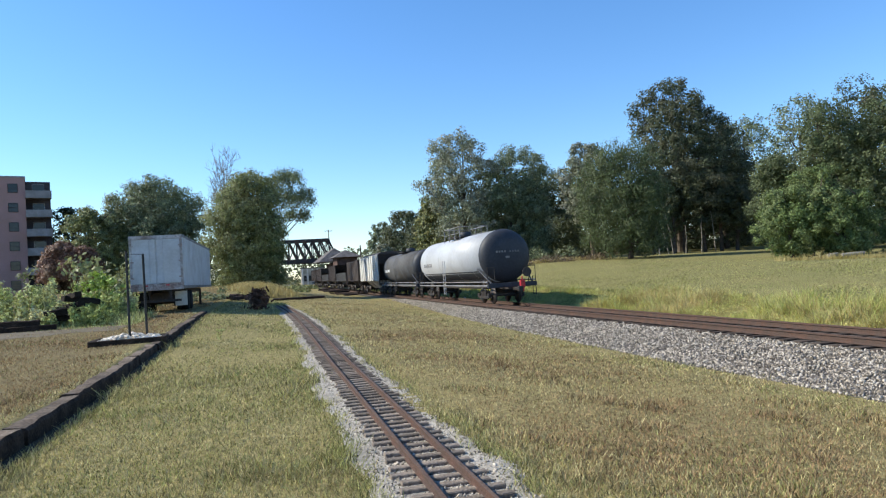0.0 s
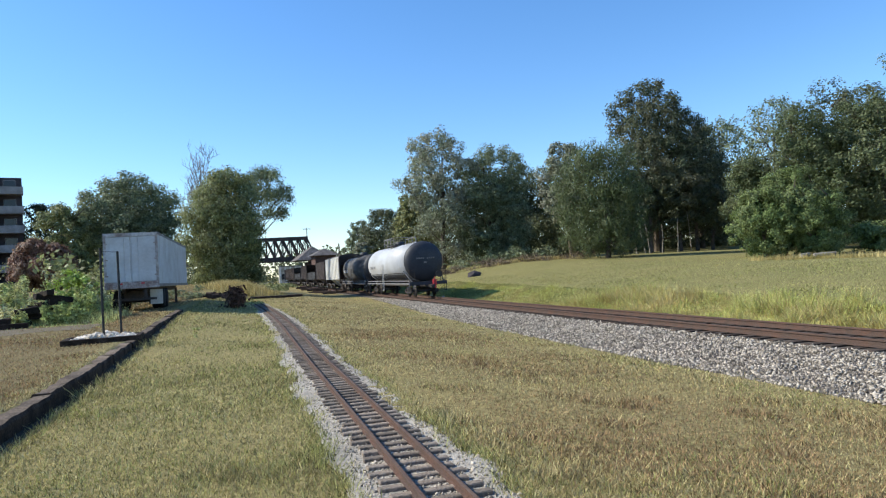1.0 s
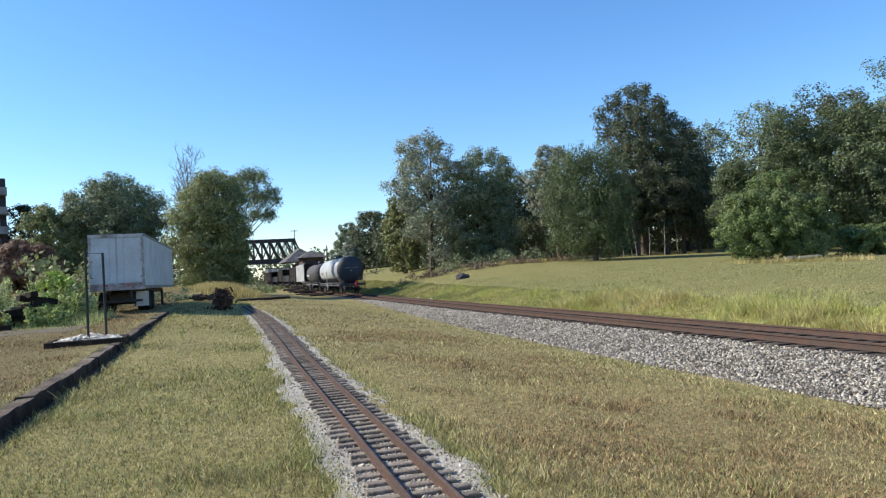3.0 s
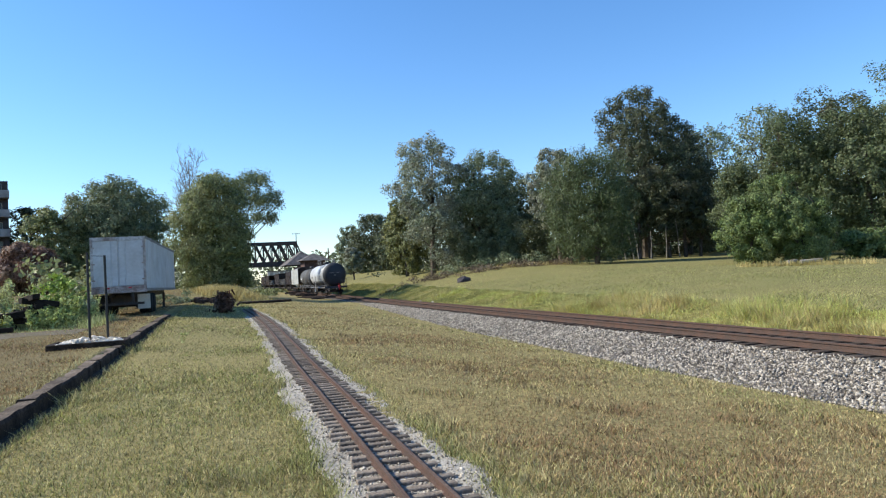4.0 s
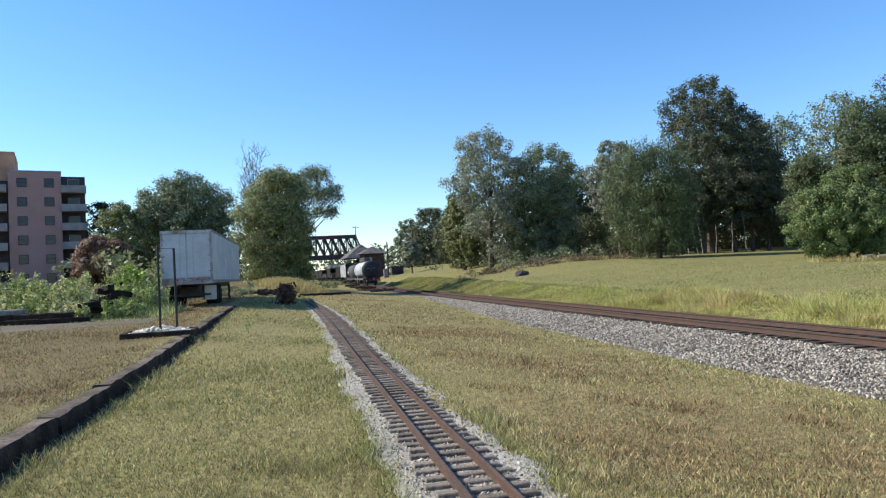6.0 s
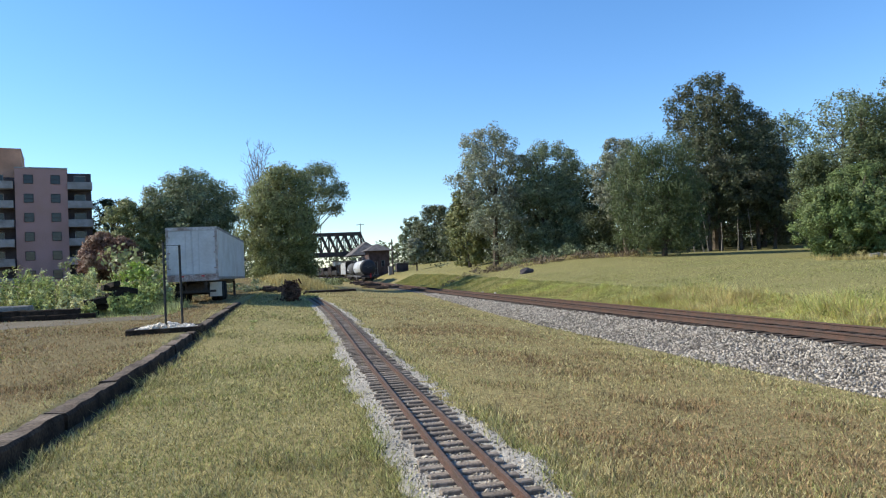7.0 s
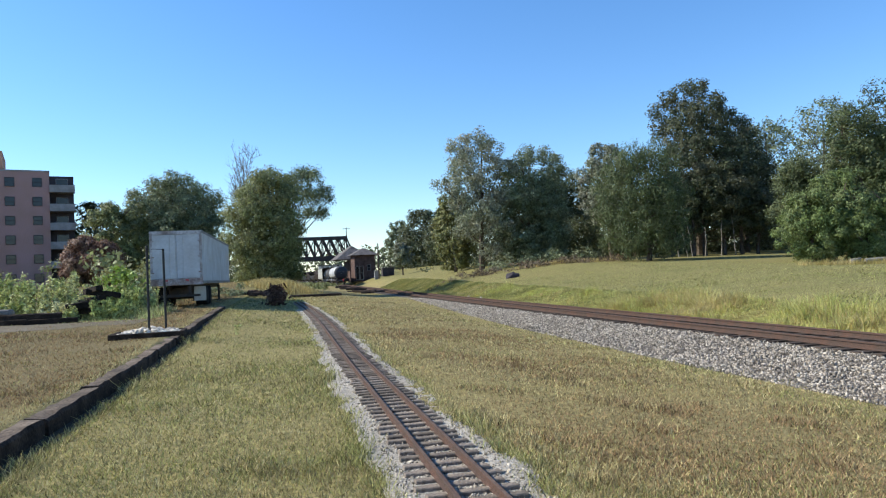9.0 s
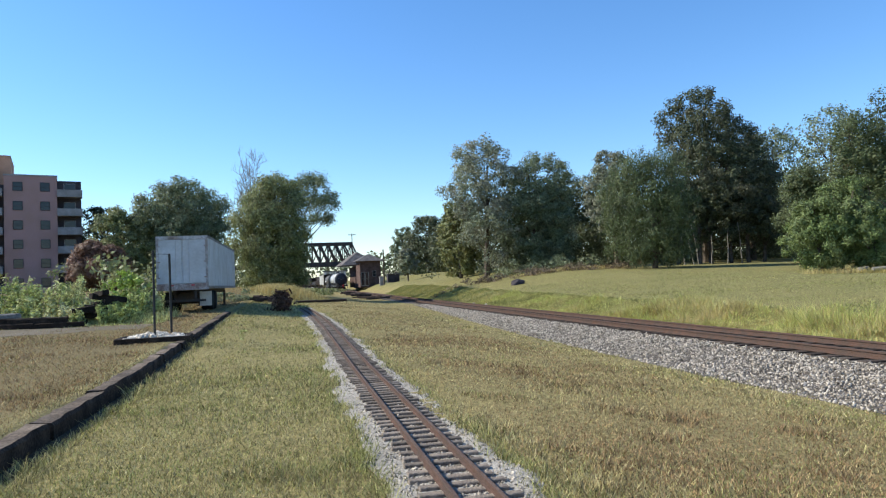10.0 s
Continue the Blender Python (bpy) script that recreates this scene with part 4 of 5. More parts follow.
def signal():
    b, a = local(-27.6, 228.0)
    z = gz(b, a)
    t = thing("railway_signal", at(b, a, z), "dark railway signal mast far along the line", "signal")
    part("mast", rods(((0, 0, 0), (0, 0, 11.5 - z), 0.14)), IRON, t)
    part("signal_head", boxes((0, -0.1, 10.6 - z, 1.3, 0.3, 1.6), bevel=0.1), IRON, t)
    part("base", boxes((0, 0, 0.4, 0.9, 0.9, 0.8), bevel=0.03), CONCRETE, t)


signal()


# ---- trees ----
def leaves(rng, centres, radius, per, size, droop=0.0, flat=0.9, heart=None, simple=False):
    """Clumps of small leaf quads round the given centres; each leaf faces roughly out of its clump, and out of the crown's heart."""
    n = len(centres) * per
    c = np.repeat(centres, per, 0)
    d = rng.normal(size=(n, 3))
    d /= np.linalg.norm(d, axis=1)[:, None] + 1e-9
    p = c + d * (radius * rng.rand(n, 1) ** 0.5) * np.array([1, 1, flat])
    if droop:
        p[:, 2] -= droop * rng.rand(n)
    face = 0.7 * d + 0.5 * rng.normal(size=(n, 3)) + np.array([0, 0, 0.25])
    if heart is not None:
        out = p - heart
        face += 0.6 * out / (np.linalg.norm(out, axis=1)[:, None] + 1e-9)
    u = np.cross(face, rng.normal(size=(n, 3)) + np.array([0, 0, -droop * 1.5]))
    u /= np.linalg.norm(u, axis=1)[:, None] + 1e-9
    w = np.cross(face, u)
    w /= np.linalg.norm(w, axis=1)[:, None] + 1e-9
    if droop:
        u, w = w, u
    s = size * (0.6 + 0.8 * rng.rand(n, 1))
    u, w = u * s * (1.0 if droop else 0.75), w * s * (0.3 if droop else 0.5)
    if simple:      # far leaves: one triangle each
        return np.stack([p - u, p + u, p + w * 1.8], 1).reshape(-1, 3), np.arange(n * 3).reshape(-1, 3)
    v = np.stack([p - u, p + w * 0.9, p + u, p - w * 0.9], 1).reshape(-1, 3)
    return v, np.arange(n * 4).reshape(-1, 4)


def formed_crown(form, z, across, deep, n, rnd, rng):
    """Clump centres over a tree's masses, each mass repeated in depth so that the crown is round."""
    total = sum(r * r for u, zz, r in form)
    far = max(abs(u) + r for u, zz, r in form)
    cs = []
    for u, zz, r in form:
        reach = math.sqrt(max(0.2, far * far - u * u)) * 0.75
        spots = [0.0] if r < 1.0 else [-0.75, 0.0, 0.75]
        for k in spots:
            c = across * (u * (1 - 0.12 * abs(k))) + deep * (k * reach + rnd.uniform(-0.6, 0.6)) + Vector((0, 0, zz - z - (0.08 * abs(k)) * r))
            for q in range(max(4, round(n * r * r / total / len(spots)))):
                d = Vector((rnd.gauss(0, 1), rnd.gauss(0, 1), rnd.gauss(0, 1) + 0.1)).normalized()
                if r < 1.45 and far > 8:
                    d = Vector((d.x * 0.8, d.y * 0.8, d.z * 1.5))
                p = c + d * (r * (rnd.uniform(0.72, 0.95) if rnd.random() < 0.75 else rnd.uniform(0.1, 0.7)))
                cs.append((p.x, p.y, max(p.z, 1.2)))
    return np.array(cs)


def tree(kind, x, y, top, width, seed, label, low=0.06, n=270, per=41, leaf_size=0.0, form=""):
    b, a = local(x, y)
    z = gz(b, a)
    h = top - z
    rng = np.random.RandomState(seed)
    rnd = random.Random(seed)
    is_bush = kind in ("bush", "redbush")
    t = thing("bush" if is_bush else "tree", pose(x, y, z - 0.05), label, "bush" if is_bush else "tree")
    bm = bmesh.new()
    R = width / 2
    r0 = 0.02 * h + 0.06
    lean = Vector((rnd.uniform(-0.05, 0.05) * h, rnd.uniform(-0.05, 0.05) * h, 0))
    pts = [Vector((0, 0, 0)), Vector((lean.x * 0.3, lean.y * 0.3, h * 0.3)), Vector((lean.x * 0.7, lean.y * 0.7, h * 0.6)), Vector((lean.x, lean.y, h * 0.92))]
    rr = [r0, r0 * 0.72, r0 * 0.4, 0.03]
    for i in range(3):
        rod(bm, pts[i], pts[i + 1], rr[i], rr[i + 1], 7)
    tips = []
    if form:
        across, deep = Vector((y, -x, 0)).normalized(), Vector((x, y, 0)).normalized()
        for u, zz, r in FORMS[form]:
            p = pts[0].lerp(pts[3], min(0.85, 0.62 * (zz - z) / h))
            q = across * u + deep * rnd.uniform(-0.5, 0.5) * r + Vector((0, 0, zz - z))
            rod(bm, p, q, 0.05 + 0.03 * r, 0.02, 5)
            for e in range(3):
                rod(bm, p.lerp(q, 0.5 + 0.15 * e), q + Vector((rnd.uniform(-1, 1), rnd.uniform(-1, 1), rnd.uniform(-0.3, 0.9))) * r * 0.8, 0.035, 0.012, 4)
        part("trunk", bm, BARK, t)
        cs = formed_crown(FORMS[form], z, across, deep, n, rnd, rng)
        size = leaf_size or max(0.09, min(0.3, 0.0019 * math.hypot(x, y)))
        heart = np.array([lean.x, lean.y, (h + 2) / 2])
        v, f = leaves(rng, cs, 0.42 + 0.004 * math.hypot(x, y), int(per * 1.35), size, droop=1.0 if kind == "willow" else 0.0, heart=heart, simple=True)
        part("crown", raw("crown", v, f, LEAF[kind]), None, t)
        return t
    limbs = 14 if kind != "bare" else 40
    for i in range(limbs):
        f = rnd.uniform(0.18, 0.8)
        p = pts[0].lerp(pts[3], f)
        ang = rnd.uniform(0, 6.283)
        reach = R * rnd.uniform(0.45, 0.85) * (1 - 0.5 * f if kind == "bare" else 1)
        q = p + Vector((math.cos(ang) * reach, math.sin(ang) * reach, h * (rnd.uniform(0.16, 0.34) if kind == "bare" else rnd.uniform(0.08, 0.24))))
        rod(bm, p, q, r0 * 0.32 * (1.1 - f), 0.02, 5)
        for k in range(3 if kind != "bare" else 5):
            g = p.lerp(q, rnd.uniform(0.4, 1.0))
            e = g + Vector((rnd.uniform(-1, 1), rnd.uniform(-1, 1), rnd.uniform(0.3, 1.2))).normalized() * R * rnd.uniform(0.2, 0.45)
            rod(bm, g, e, 0.035 if kind == "bare" else 0.06, 0.015, 4)
            if kind == "bare":
                for twig in range(3):
                    k2 = g.lerp(e, rnd.uniform(0.3, 0.9))
                    rod(bm, k2, k2 + Vector((rnd.uniform(-1, 1), rnd.uniform(-1, 1), rnd.uniform(0.6, 1.8))) * 0.7, 0.022, 0.01, 3)
            tips.append(e)
    part("trunk", bm, PALE_BARK if kind == "bare" else BARK, t, "bare branching trunk" if kind == "bare" else "")
    if kind == "bare":
        return t
    # crown: clumps over the lumpy outside of lobes stacked in rings, fewer within
    lobes = []
    levels = 6 if not is_bush else 4
    for lv in range(levels):
        f = (lv + 0.5) / levels
        prof = math.sin(math.pi * (0.15 + 0.77 * f)) ** 0.72
        zc = h * (low + (0.97 - low) * f)
        count = max(2, round(5 * prof))
        for i in range(count):
            ang = 6.283 * i / count + rnd.uniform(-0.5, 0.5) + lv
            off = R * prof * rnd.uniform(0.5, 0.72)
            lobes.append((Vector((math.cos(ang) * off, math.sin(ang) * off, zc + h * rnd.uniform(-0.05, 0.05))) + lean * f, R * prof * rnd.uniform(0.30, 0.52)))
    lobes.append((Vector((lean.x, lean.y, h * 0.88)), min(R * 0.4, h * 0.11)))
    cs = []
    for i in range(n):
        c, r = lobes[i % len(lobes)]
        d = Vector((rnd.gauss(0, 1), rnd.gauss(0, 1), rnd.gauss(0, 1) + 0.15)).normalized()
        k = 1.0 if rnd.random() < 0.72 else rnd.uniform(0.2, 0.9)
        q = c + Vector((d.x, d.y, d.z * (1.15 if not is_bush else 0.9))) * r * k
        q.z = min(max(q.z, h * low * (0.6 if is_bush else 1.0)), h * 0.985)
        cs.append(q)
    cs = np.array([tuple(v) for v in cs + [e for e in tips if e.z < h * 0.95]])
    size = leaf_size or max(0.09, min(0.30, 0.0021 * math.hypot(x, y)))
    v, f = leaves(rng, cs, max(0.5 if h > 4.5 else 0.22, R * 0.15), int(per * min(2.0, (0.25 / size) ** 1.3)), size, droop=1.3 if kind == "willow" else 0.0, heart=np.array([lean.x, lean.y, h * 0.45]), simple=math.hypot(x, y) > 75)
    part("crown", raw("crown", v, f, LEAF[kind]), None, t)
    return t


# forms of the trees that stand clear: masses of leaves as (metres to the right of the trunk, height, radius)
FORMS = {}
FORMS["poplar"] = [(-2.3, 18.5, 2.1), (0.3, 19.4, 1.9), (2.2, 18.2, 1.6), (-1.2, 16.4, 2.7), (-5.2, 14.1, 1.3), (-3.6, 14.4, 1.6), (3.0, 15.4, 2.0), (4.9, 16.2, 1.4), (0.2, 13.2, 2.6), (-2.7, 11.6, 1.8), (2.8, 11.2, 2.2), (0.0, 8.6, 2.8), (3.0, 7.8, 2.2), (-2.4, 8.2, 1.8), (1.8, 4.6, 2.0)]
FORMS["ash"] = [(0.4, 17.8, 1.3), (-0.7, 16.5, 1.6), (2.9, 17.3, 1.4), (4.0, 16.0, 1.5), (5.4, 15.4, 1.0), (-2.4, 14.0, 2.2), (0.7, 13.7, 2.6), (3.4, 13.0, 2.4), (-2.2, 10.5, 2.8), (1.3, 10.0, 3.1), (4.0, 9.6, 2.1), (-3.6, 7.0, 2.2), (-0.8, 6.4, 2.6), (2.3, 6.2, 2.6), (4.3, 6.6, 1.9), (-3.0, 4.0, 1.6), (0.4, 3.8, 1.7), (3.4, 4.0, 1.7)]
FORMS["willow"] = [(-1.0, 14.5, 1.9), (-3.0, 13.5, 2.0), (1.0, 14.2, 2.0), (2.8, 12.8, 1.7), (-4.2, 11.2, 1.9), (-1.3, 11.0, 2.8), (1.4, 10.2, 2.4), (3.6, 10.2, 1.7), (-4.5, 8.2, 1.7), (-2.4, 7.4, 2.3), (0.2, 7.0, 2.4), (2.8, 7.2, 1.9), (-4.3, 5.2, 1.5), (-1.4, 4.6, 1.8), (1.4, 4.8, 1.7), (3.4, 4.8, 1.4)]
FORMS["spired"] = [(1.8, 27.0, 0.7), (1.1, 25.4, 1.2), (-0.1, 26.7, 0.7), (-0.6, 25.0, 1.4), (-2.4, 25.7, 0.8), (-2.8, 24.2, 1.5), (-4.6, 23.3, 1.1), (-5.3, 21.5, 1.2), (3.8, 24.2, 0.8), (3.4, 22.8, 1.4), (5.0, 22.4, 0.8), (6.2, 21.2, 0.9), (7.3, 20.0, 0.9), (5.7, 19.0, 2.1),
                   (1.4, 21.7, 3.3), (-2.0, 20.5, 2.9), (2.6, 17.3, 3.7), (-1.5, 16.1, 3.4), (6.5, 15.7, 2.7), (3.1, 12.4, 4.0), (-0.7, 11.2, 3.5), (7.0, 11.3, 2.8), (2.5, 8.1, 3.4), (6.4, 7.6, 2.6), (-2.0, 7.4, 2.6), (9.0, 9.5, 2.4), (9.0, 14.0, 2.2), (9.2, 5.6, 2.2)]
FORMS["leafy"] = [(-0.1, 15.8, 1.4), (1.2, 15.9, 1.5), (-0.9, 14.0, 1.8), (1.3, 13.0, 2.3), (3.5, 13.8, 2.3), (-0.6, 10.9, 2.1), (1.9, 10.0, 2.6), (-1.0, 8.0, 2.0), (1.2, 6.6, 2.6), (3.2, 8.1, 2.3), (-0.7, 4.7, 2.1), (1.5, 3.5, 2.2)]
FORMS["low_leafy"] = [(0.5, 11.6, 1.5), (-0.7, 10.8, 1.3), (1.8, 10.8, 1.4), (0.1, 9.2, 1.9), (2.2, 8.7, 1.6), (0.8, 6.6, 2.1), (-1.2, 6.8, 1.5), (0.4, 4.4, 2.0)]
FORMS["dome"] = [(-0.6, 14.3, 1.4), (-2.3, 13.9, 1.4), (1.1, 14.1, 1.4), (2.9, 13.4, 1.4), (-4.2, 12.7, 1.4), (4.6, 12.1, 1.5), (-5.4, 11.2, 1.3), (-0.7, 12.0, 2.8), (-3.4, 10.7, 2.4), (2.3, 10.9, 2.7), (5.0, 9.8, 1.6), (-4.7, 8.9, 2.0), (-1.1, 8.8, 2.7), (2.5, 8.0, 2.5), (-2.5, 6.4, 2.3), (1.1, 5.9, 2.4), (4.4, 6.4, 2.0), (-5.0, 5.4, 1.8), (3.6, 3.6, 1.8), (-0.6, 3.4, 1.9)]
FORMS["dense"] = [(0.6, 13.0, 1.1), (-0.7, 12.4, 1.2), (1.9, 12.5, 1.2), (-1.9, 10.8, 1.5), (0.5, 10.5, 2.0), (2.6, 10.7, 1.4), (-3.1, 8.9, 1.5), (-0.8, 8.1, 2.2), (1.9, 8.3, 2.0), (3.2, 7.3, 1.1), (-3.5, 6.3, 1.3), (-1.2, 5.6, 1.9), (1.5, 5.5, 2.0), (3.2, 5.3, 1.0), (-2.7, 4.2, 1.2), (0.2, 3.9, 1.5), (2.3, 4.0, 1.3), (-2.4, 2.6, 1.1), (-0.6, 2.4, 1.3), (1.3, 2.3, 1.2), (3.0, 2.6, 0.9)]
FORMS["sparse"] = [(1.5, 14.6, 0.9), (2.8, 14.3, 1.0), (4.0, 12.6, 0.8), (0.5, 13.6, 1.0), (3.1, 11.6, 1.0), (1.7, 12.3, 1.1), (3.5, 9.9, 0.8), (2.1, 9.8, 0.8), (4.6, 11.5, 0.6)]


TREES = [("poplar", 2.1, 95.0, 21.6, 11.2, "tall thin tree with greying autumn leaves", dict(n=560, form="poplar")),
          ("ash", 9.2, 96.7, 19.4, 12.0, "grey-green tree with a loose crown", dict(n=950, form="ash")),
          ("dark", 21.6, 123.1, 19.4, 13.5, "dark green tree in the wood's edge", {}), ("dark", 14.5, 118.0, 17.5, 11.5, "dark green tree in the wood's edge", {}),
          ("willow", 21.0, 79.1, 16.4, 9.5, "drooping willow-like green tree", dict(n=950, form="willow")), ("poplar", 22.0, 104.0, 20.4, 9.0, "tall pale tree standing behind the willow", dict(n=340, low=0.3)),
          ("deep", 33.5, 98.7, 28.9, 19.0, "tall dark tree with a pointed crown", dict(n=1500, form="spired")), ("deep", 43.0, 105.9, 22.3, 13.0, "dark green tree in the wood's edge", {})]
TREES += [("ash", 55.0, 123.3, 27.2, 14.3, "hazy grey-green tree on the slope", {}), ("ash", 63.0, 120.5, 28.6, 16.5, "hazy grey-green tree on the slope", {}),
          ("dark", 72.4, 114.9, 31.0, 17.2, "dark green tree in the wood's edge", {}), ("ash", 80.0, 106.0, 32.0, 16.9, "hazy grey-green tree on the slope", {}),
          ("oak", 40.9, 73.4, 17.3, 10.0, "broad leafy green tree at the field's edge", dict(n=800, form="leafy")), ("oak", 37.0, 78.0, 13.1, 7.0, "low leafy green tree at the field's edge", dict(n=420, form="low_leafy")), ("oak", 48.0, 70.0, 17.2, 12.4, "broad leafy green tree at the field's edge", dict(n=560)),
          ("dark", 55.0, 82.0, 21.0, 13.0, "dark green tree in the wood's edge", {}),
          ("bush", 28.9, 57.8, 7.2, 5.0, "bright green bush at the edge of the mown field", dict(n=340, low=0.0, leaf_size=0.105)), ("bush", 31.2, 58.9, 8.8, 6.4, "bright green bush at the edge of the mown field", dict(n=380, low=0.0, leaf_size=0.105)),
          ("bush", 33.4, 57.8, 6.6, 6.2, "bright green bush at the edge of the mown field", dict(n=300, low=0.0, leaf_size=0.105)), ("bush", 40.0, 58.5, 3.6, 6.0, "low bright green bush at the field's edge", dict(n=200))]
TREES += [("dark", -11.2, 174.6, 18.3, 12.5, "round dark tree far along the line", dict(n=520, low=0.0)), ("ash", -18.5, 189.0, 16.6, 8.9, "grey-green tree far along the line", {}), ("dark", -4.5, 160.0, 15.5, 10.5, "round dark tree far along the line", dict(n=420, low=0.0)),
          ("poplar", -13.0, 139.4, 8.4, 4.4, "small yellowing tree on mown grass", dict(low=0.28, n=110)), ("dark", -0.8, 130.0, 16.4, 10.0, "dark green tree in the wood's edge", {}),
          ("sapling", -1.6, 103.0, 13.5, 7.0, "small tree with yellowing autumn leaves", dict(n=300))]
TREES += [("ash", -36.2, 84.4, 14.9, 15.2, "broad round grey-green tree", dict(n=1250, form="dome")), ("bare", -30.6, 95.2, 20.2, 8.5, "leafless grey tree with fine twigs", {}),
          ("maple", -21.4, 72.7, 14.1, 9.6, "dense green tree beside the track", dict(n=1300, form="dense")), ("ash", -20.6, 81.0, 15.4, 7.0, "sparse grey-green tree with open crown", dict(n=210, per=30, form="sparse", leaf_size=0.15)),
          ("dark", -62.7, 113.9, 16.5, 9.6, "dark green tree beyond the trailer", {}), ("maple", -40.2, 77.2, 11.6, 7.6, "mid-green tree behind the trailer", {}),
          ("redbush", -41.0, 71.6, 7.4, 4.4, "russet autumn bush beside the apartment house", {}), ("redbush", -38.4, 71.0, 6.9, 4.0, "russet autumn bush beside the apartment house", {}),
          ("dark", -73.0, 119.4, 14.5, 11.4, "dark green tree beyond the trailer", {}), ("dark", -52.0, 112.0, 13.0, 9.0, "dark green tree beyond the trailer", {})]
for x, y, top in ((25.6, 92.5, 12.5), (28.0, 93.5, 14.0), (30.4, 92.0, 13.0), (32.2, 93.0, 14.5), (34.6, 92.4, 13.5), (37.2, 93.2, 14.0), (39.0, 92.5, 12.0)):
    TREES.append(("deep", x, y, top, 3.2, "slim dark tree in the shade of the wood's edge", dict(low=0.5, n=70)))
for i, (kind, x, y, top, width, label, more) in enumerate(TREES):
    tree(kind, x, y, top, width, 20 + i, label, **more)


def slim_trunk(x, y, h, lean, seed):
    """A slender pale stem standing before the dark wood."""
    z = gz(*local(x, y))
    t = thing("tree", pose(x, y, z - 0.05), "slender pale bare stem before the dark wood", "tree", "slender stems at the wood's edge")
    rnd = random.Random(seed)
    bm = bmesh.new()
    p, r = Vector((0, 0, 0)), 0.075
    for k in range(4):
        q = p + Vector((lean * h / 4 + rnd.uniform(-0.1, 0.1), rnd.uniform(-0.1, 0.1), h / 4))
        rod(bm, p, q, r, r * 0.8, 6)
        p, r = q, r * 0.8
    part("trunk", bm, PALE_BARK, t)


for k, (x, lean) in enumerate(((27.6, -0.05), (28.9, -0.2), (29.6, -0.16), (31.0, 0.06), (33.2, 0.1), (35.2, -0.06))):
    slim_trunk(x, 89.5 + 0.4 * (k % 3), 3.8 + 0.8 * (k % 3), lean, 60 + k)


# ---- undergrowth, grass and weeds ----
def blades(name, b, a, z, height, width, material, label, rng, lean=0.35):
    """Upright blades of grass, each a tapered triangle, in the rails' own axes."""
    n = len(b)
    t = rng.rand(n) * 6.283
    w = np.stack([np.cos(t), np.sin(t), np.zeros(n)], 1) * width[:, None]
    p = np.stack([b, a, z - 0.01], 1)
    up = np.stack([rng.normal(0, lean, n), rng.normal(0, lean, n), np.ones(n)], 1) * height[:, None]
    v = np.stack([p - w, p + w, p + up], 1).reshape(-1, 3)
    ob = part(name, raw(name, v, np.arange(n * 3).reshape(-1, 3), material), None, None, m=F)
    return tagged(ob, label, "grass", kind="stuff")


def lawn_grass():
    r = np.random.RandomState(11)
    n = 560000
    rad = 3.3 * (90 / 3.3) ** (r.rand(n) ** 0.95)
    az = np.radians(-38 + 78 * r.rand(n)) + radians(PSI)
    b, a = rad * np.sin(az), rad * np.cos(az)
    u = b - (NARROW_B - 0.0012 * np.maximum(0.0, a - 22) ** 2)
    near = np.abs(u) < 1.6
    edge = np.full(n, 0.5)
    edge[near] = gravel_edge(u[near], a[near])
    # Blades stay off the painted shadow beside the edging.
    keep = ((np.abs(u) > edge + 0.10 * r.randn(n)) | (a > 46)) & (b < foot_b(a) + 0.15 + 0.22 * r.randn(n)) & ((b < BEAM_B - 0.15) | (b > BEAM_B + 0.33 + 0.07 * r.randn(n)))
    keep &= ~((b < -5.4) & (np.abs(a - 28.2) < 2.2 + 0.5 * r.randn(n)) & (r.rand(n) < 0.6))
    keep &= (rad < 45) | (r.rand(n) < (90 - rad) / 45)
    b, a, rad, u, edge = b[keep], a[keep], rad[keep], u[keep], edge[keep]
    n = len(b)
    patch = bumps(b, a, 1.9, 1.0) * 0.5 + bumps(b, a, 0.5, 0.5)
    # greener between the edging and the small line and beside the gravel, drier elsewhere
    green = 0.06 + 0.50 * step(b, BEAM_B, BEAM_B + 0.4) * (1 - step(b, 0.4, 2.6)) + 0.4 * (1 - step(np.abs(u) - edge, 0.0, 0.35)) + 0.25 * step(b, 6.5, 9.0) + 0.55 * patch
    is_green = r.rand(n) < green
    brown = 0.85 * (1 - step(b, BEAM_B - 0.6, BEAM_B)) + (0.42 + 0.45 * step(bumps(b, a, 2.6, 1.0), -0.1, 0.35)) * (1 - 0.5 * step(a, 22, 40)) * step(b, 1.8, 3.2) * (1 - 0.7 * step(b, 6.5, 9.0))
    is_brown = ~is_green & (r.rand(n) < brown)
    tall = 0.75 + 0.9 * step(bumps(b, a, 0.9, 1.0), 0.1, 0.6) + 0.7 * (1 - step(np.abs(u) - edge, 0.0, 0.25))
    by_beam = 1 + 1.1 * (np.abs(b - BEAM_B - 0.45) < 0.14)
    h = (0.028 + 0.062 * r.rand(n) ** 1.5) * tall * by_beam
    for k, m, nm, lb in ((is_green, BLADE, "lawn_grass", "short green lawn grass"), (~is_green & ~is_brown, DRY_BLADE, "dry_lawn_grass", "short dry straw-coloured lawn grass"), (is_brown, BROWN_BLADE, "brown_lawn_grass", "short withered brown lawn grass")):
        blades(nm, b[k], a[k], ground_z(b[k], a[k]), h[k], 0.0024 + 0.00052 * np.minimum(rad[k], 45), m, lb, r, 0.6)


SHOOT = mat("shoot_leaf", (0.230, 0.326, 0.063), 0.6, var=0.2, scale=0.5, fine=3, bump=0, tint=(0.345, 0.405, 0.103), random_by="island", spread=0.4, through_light=0.3)
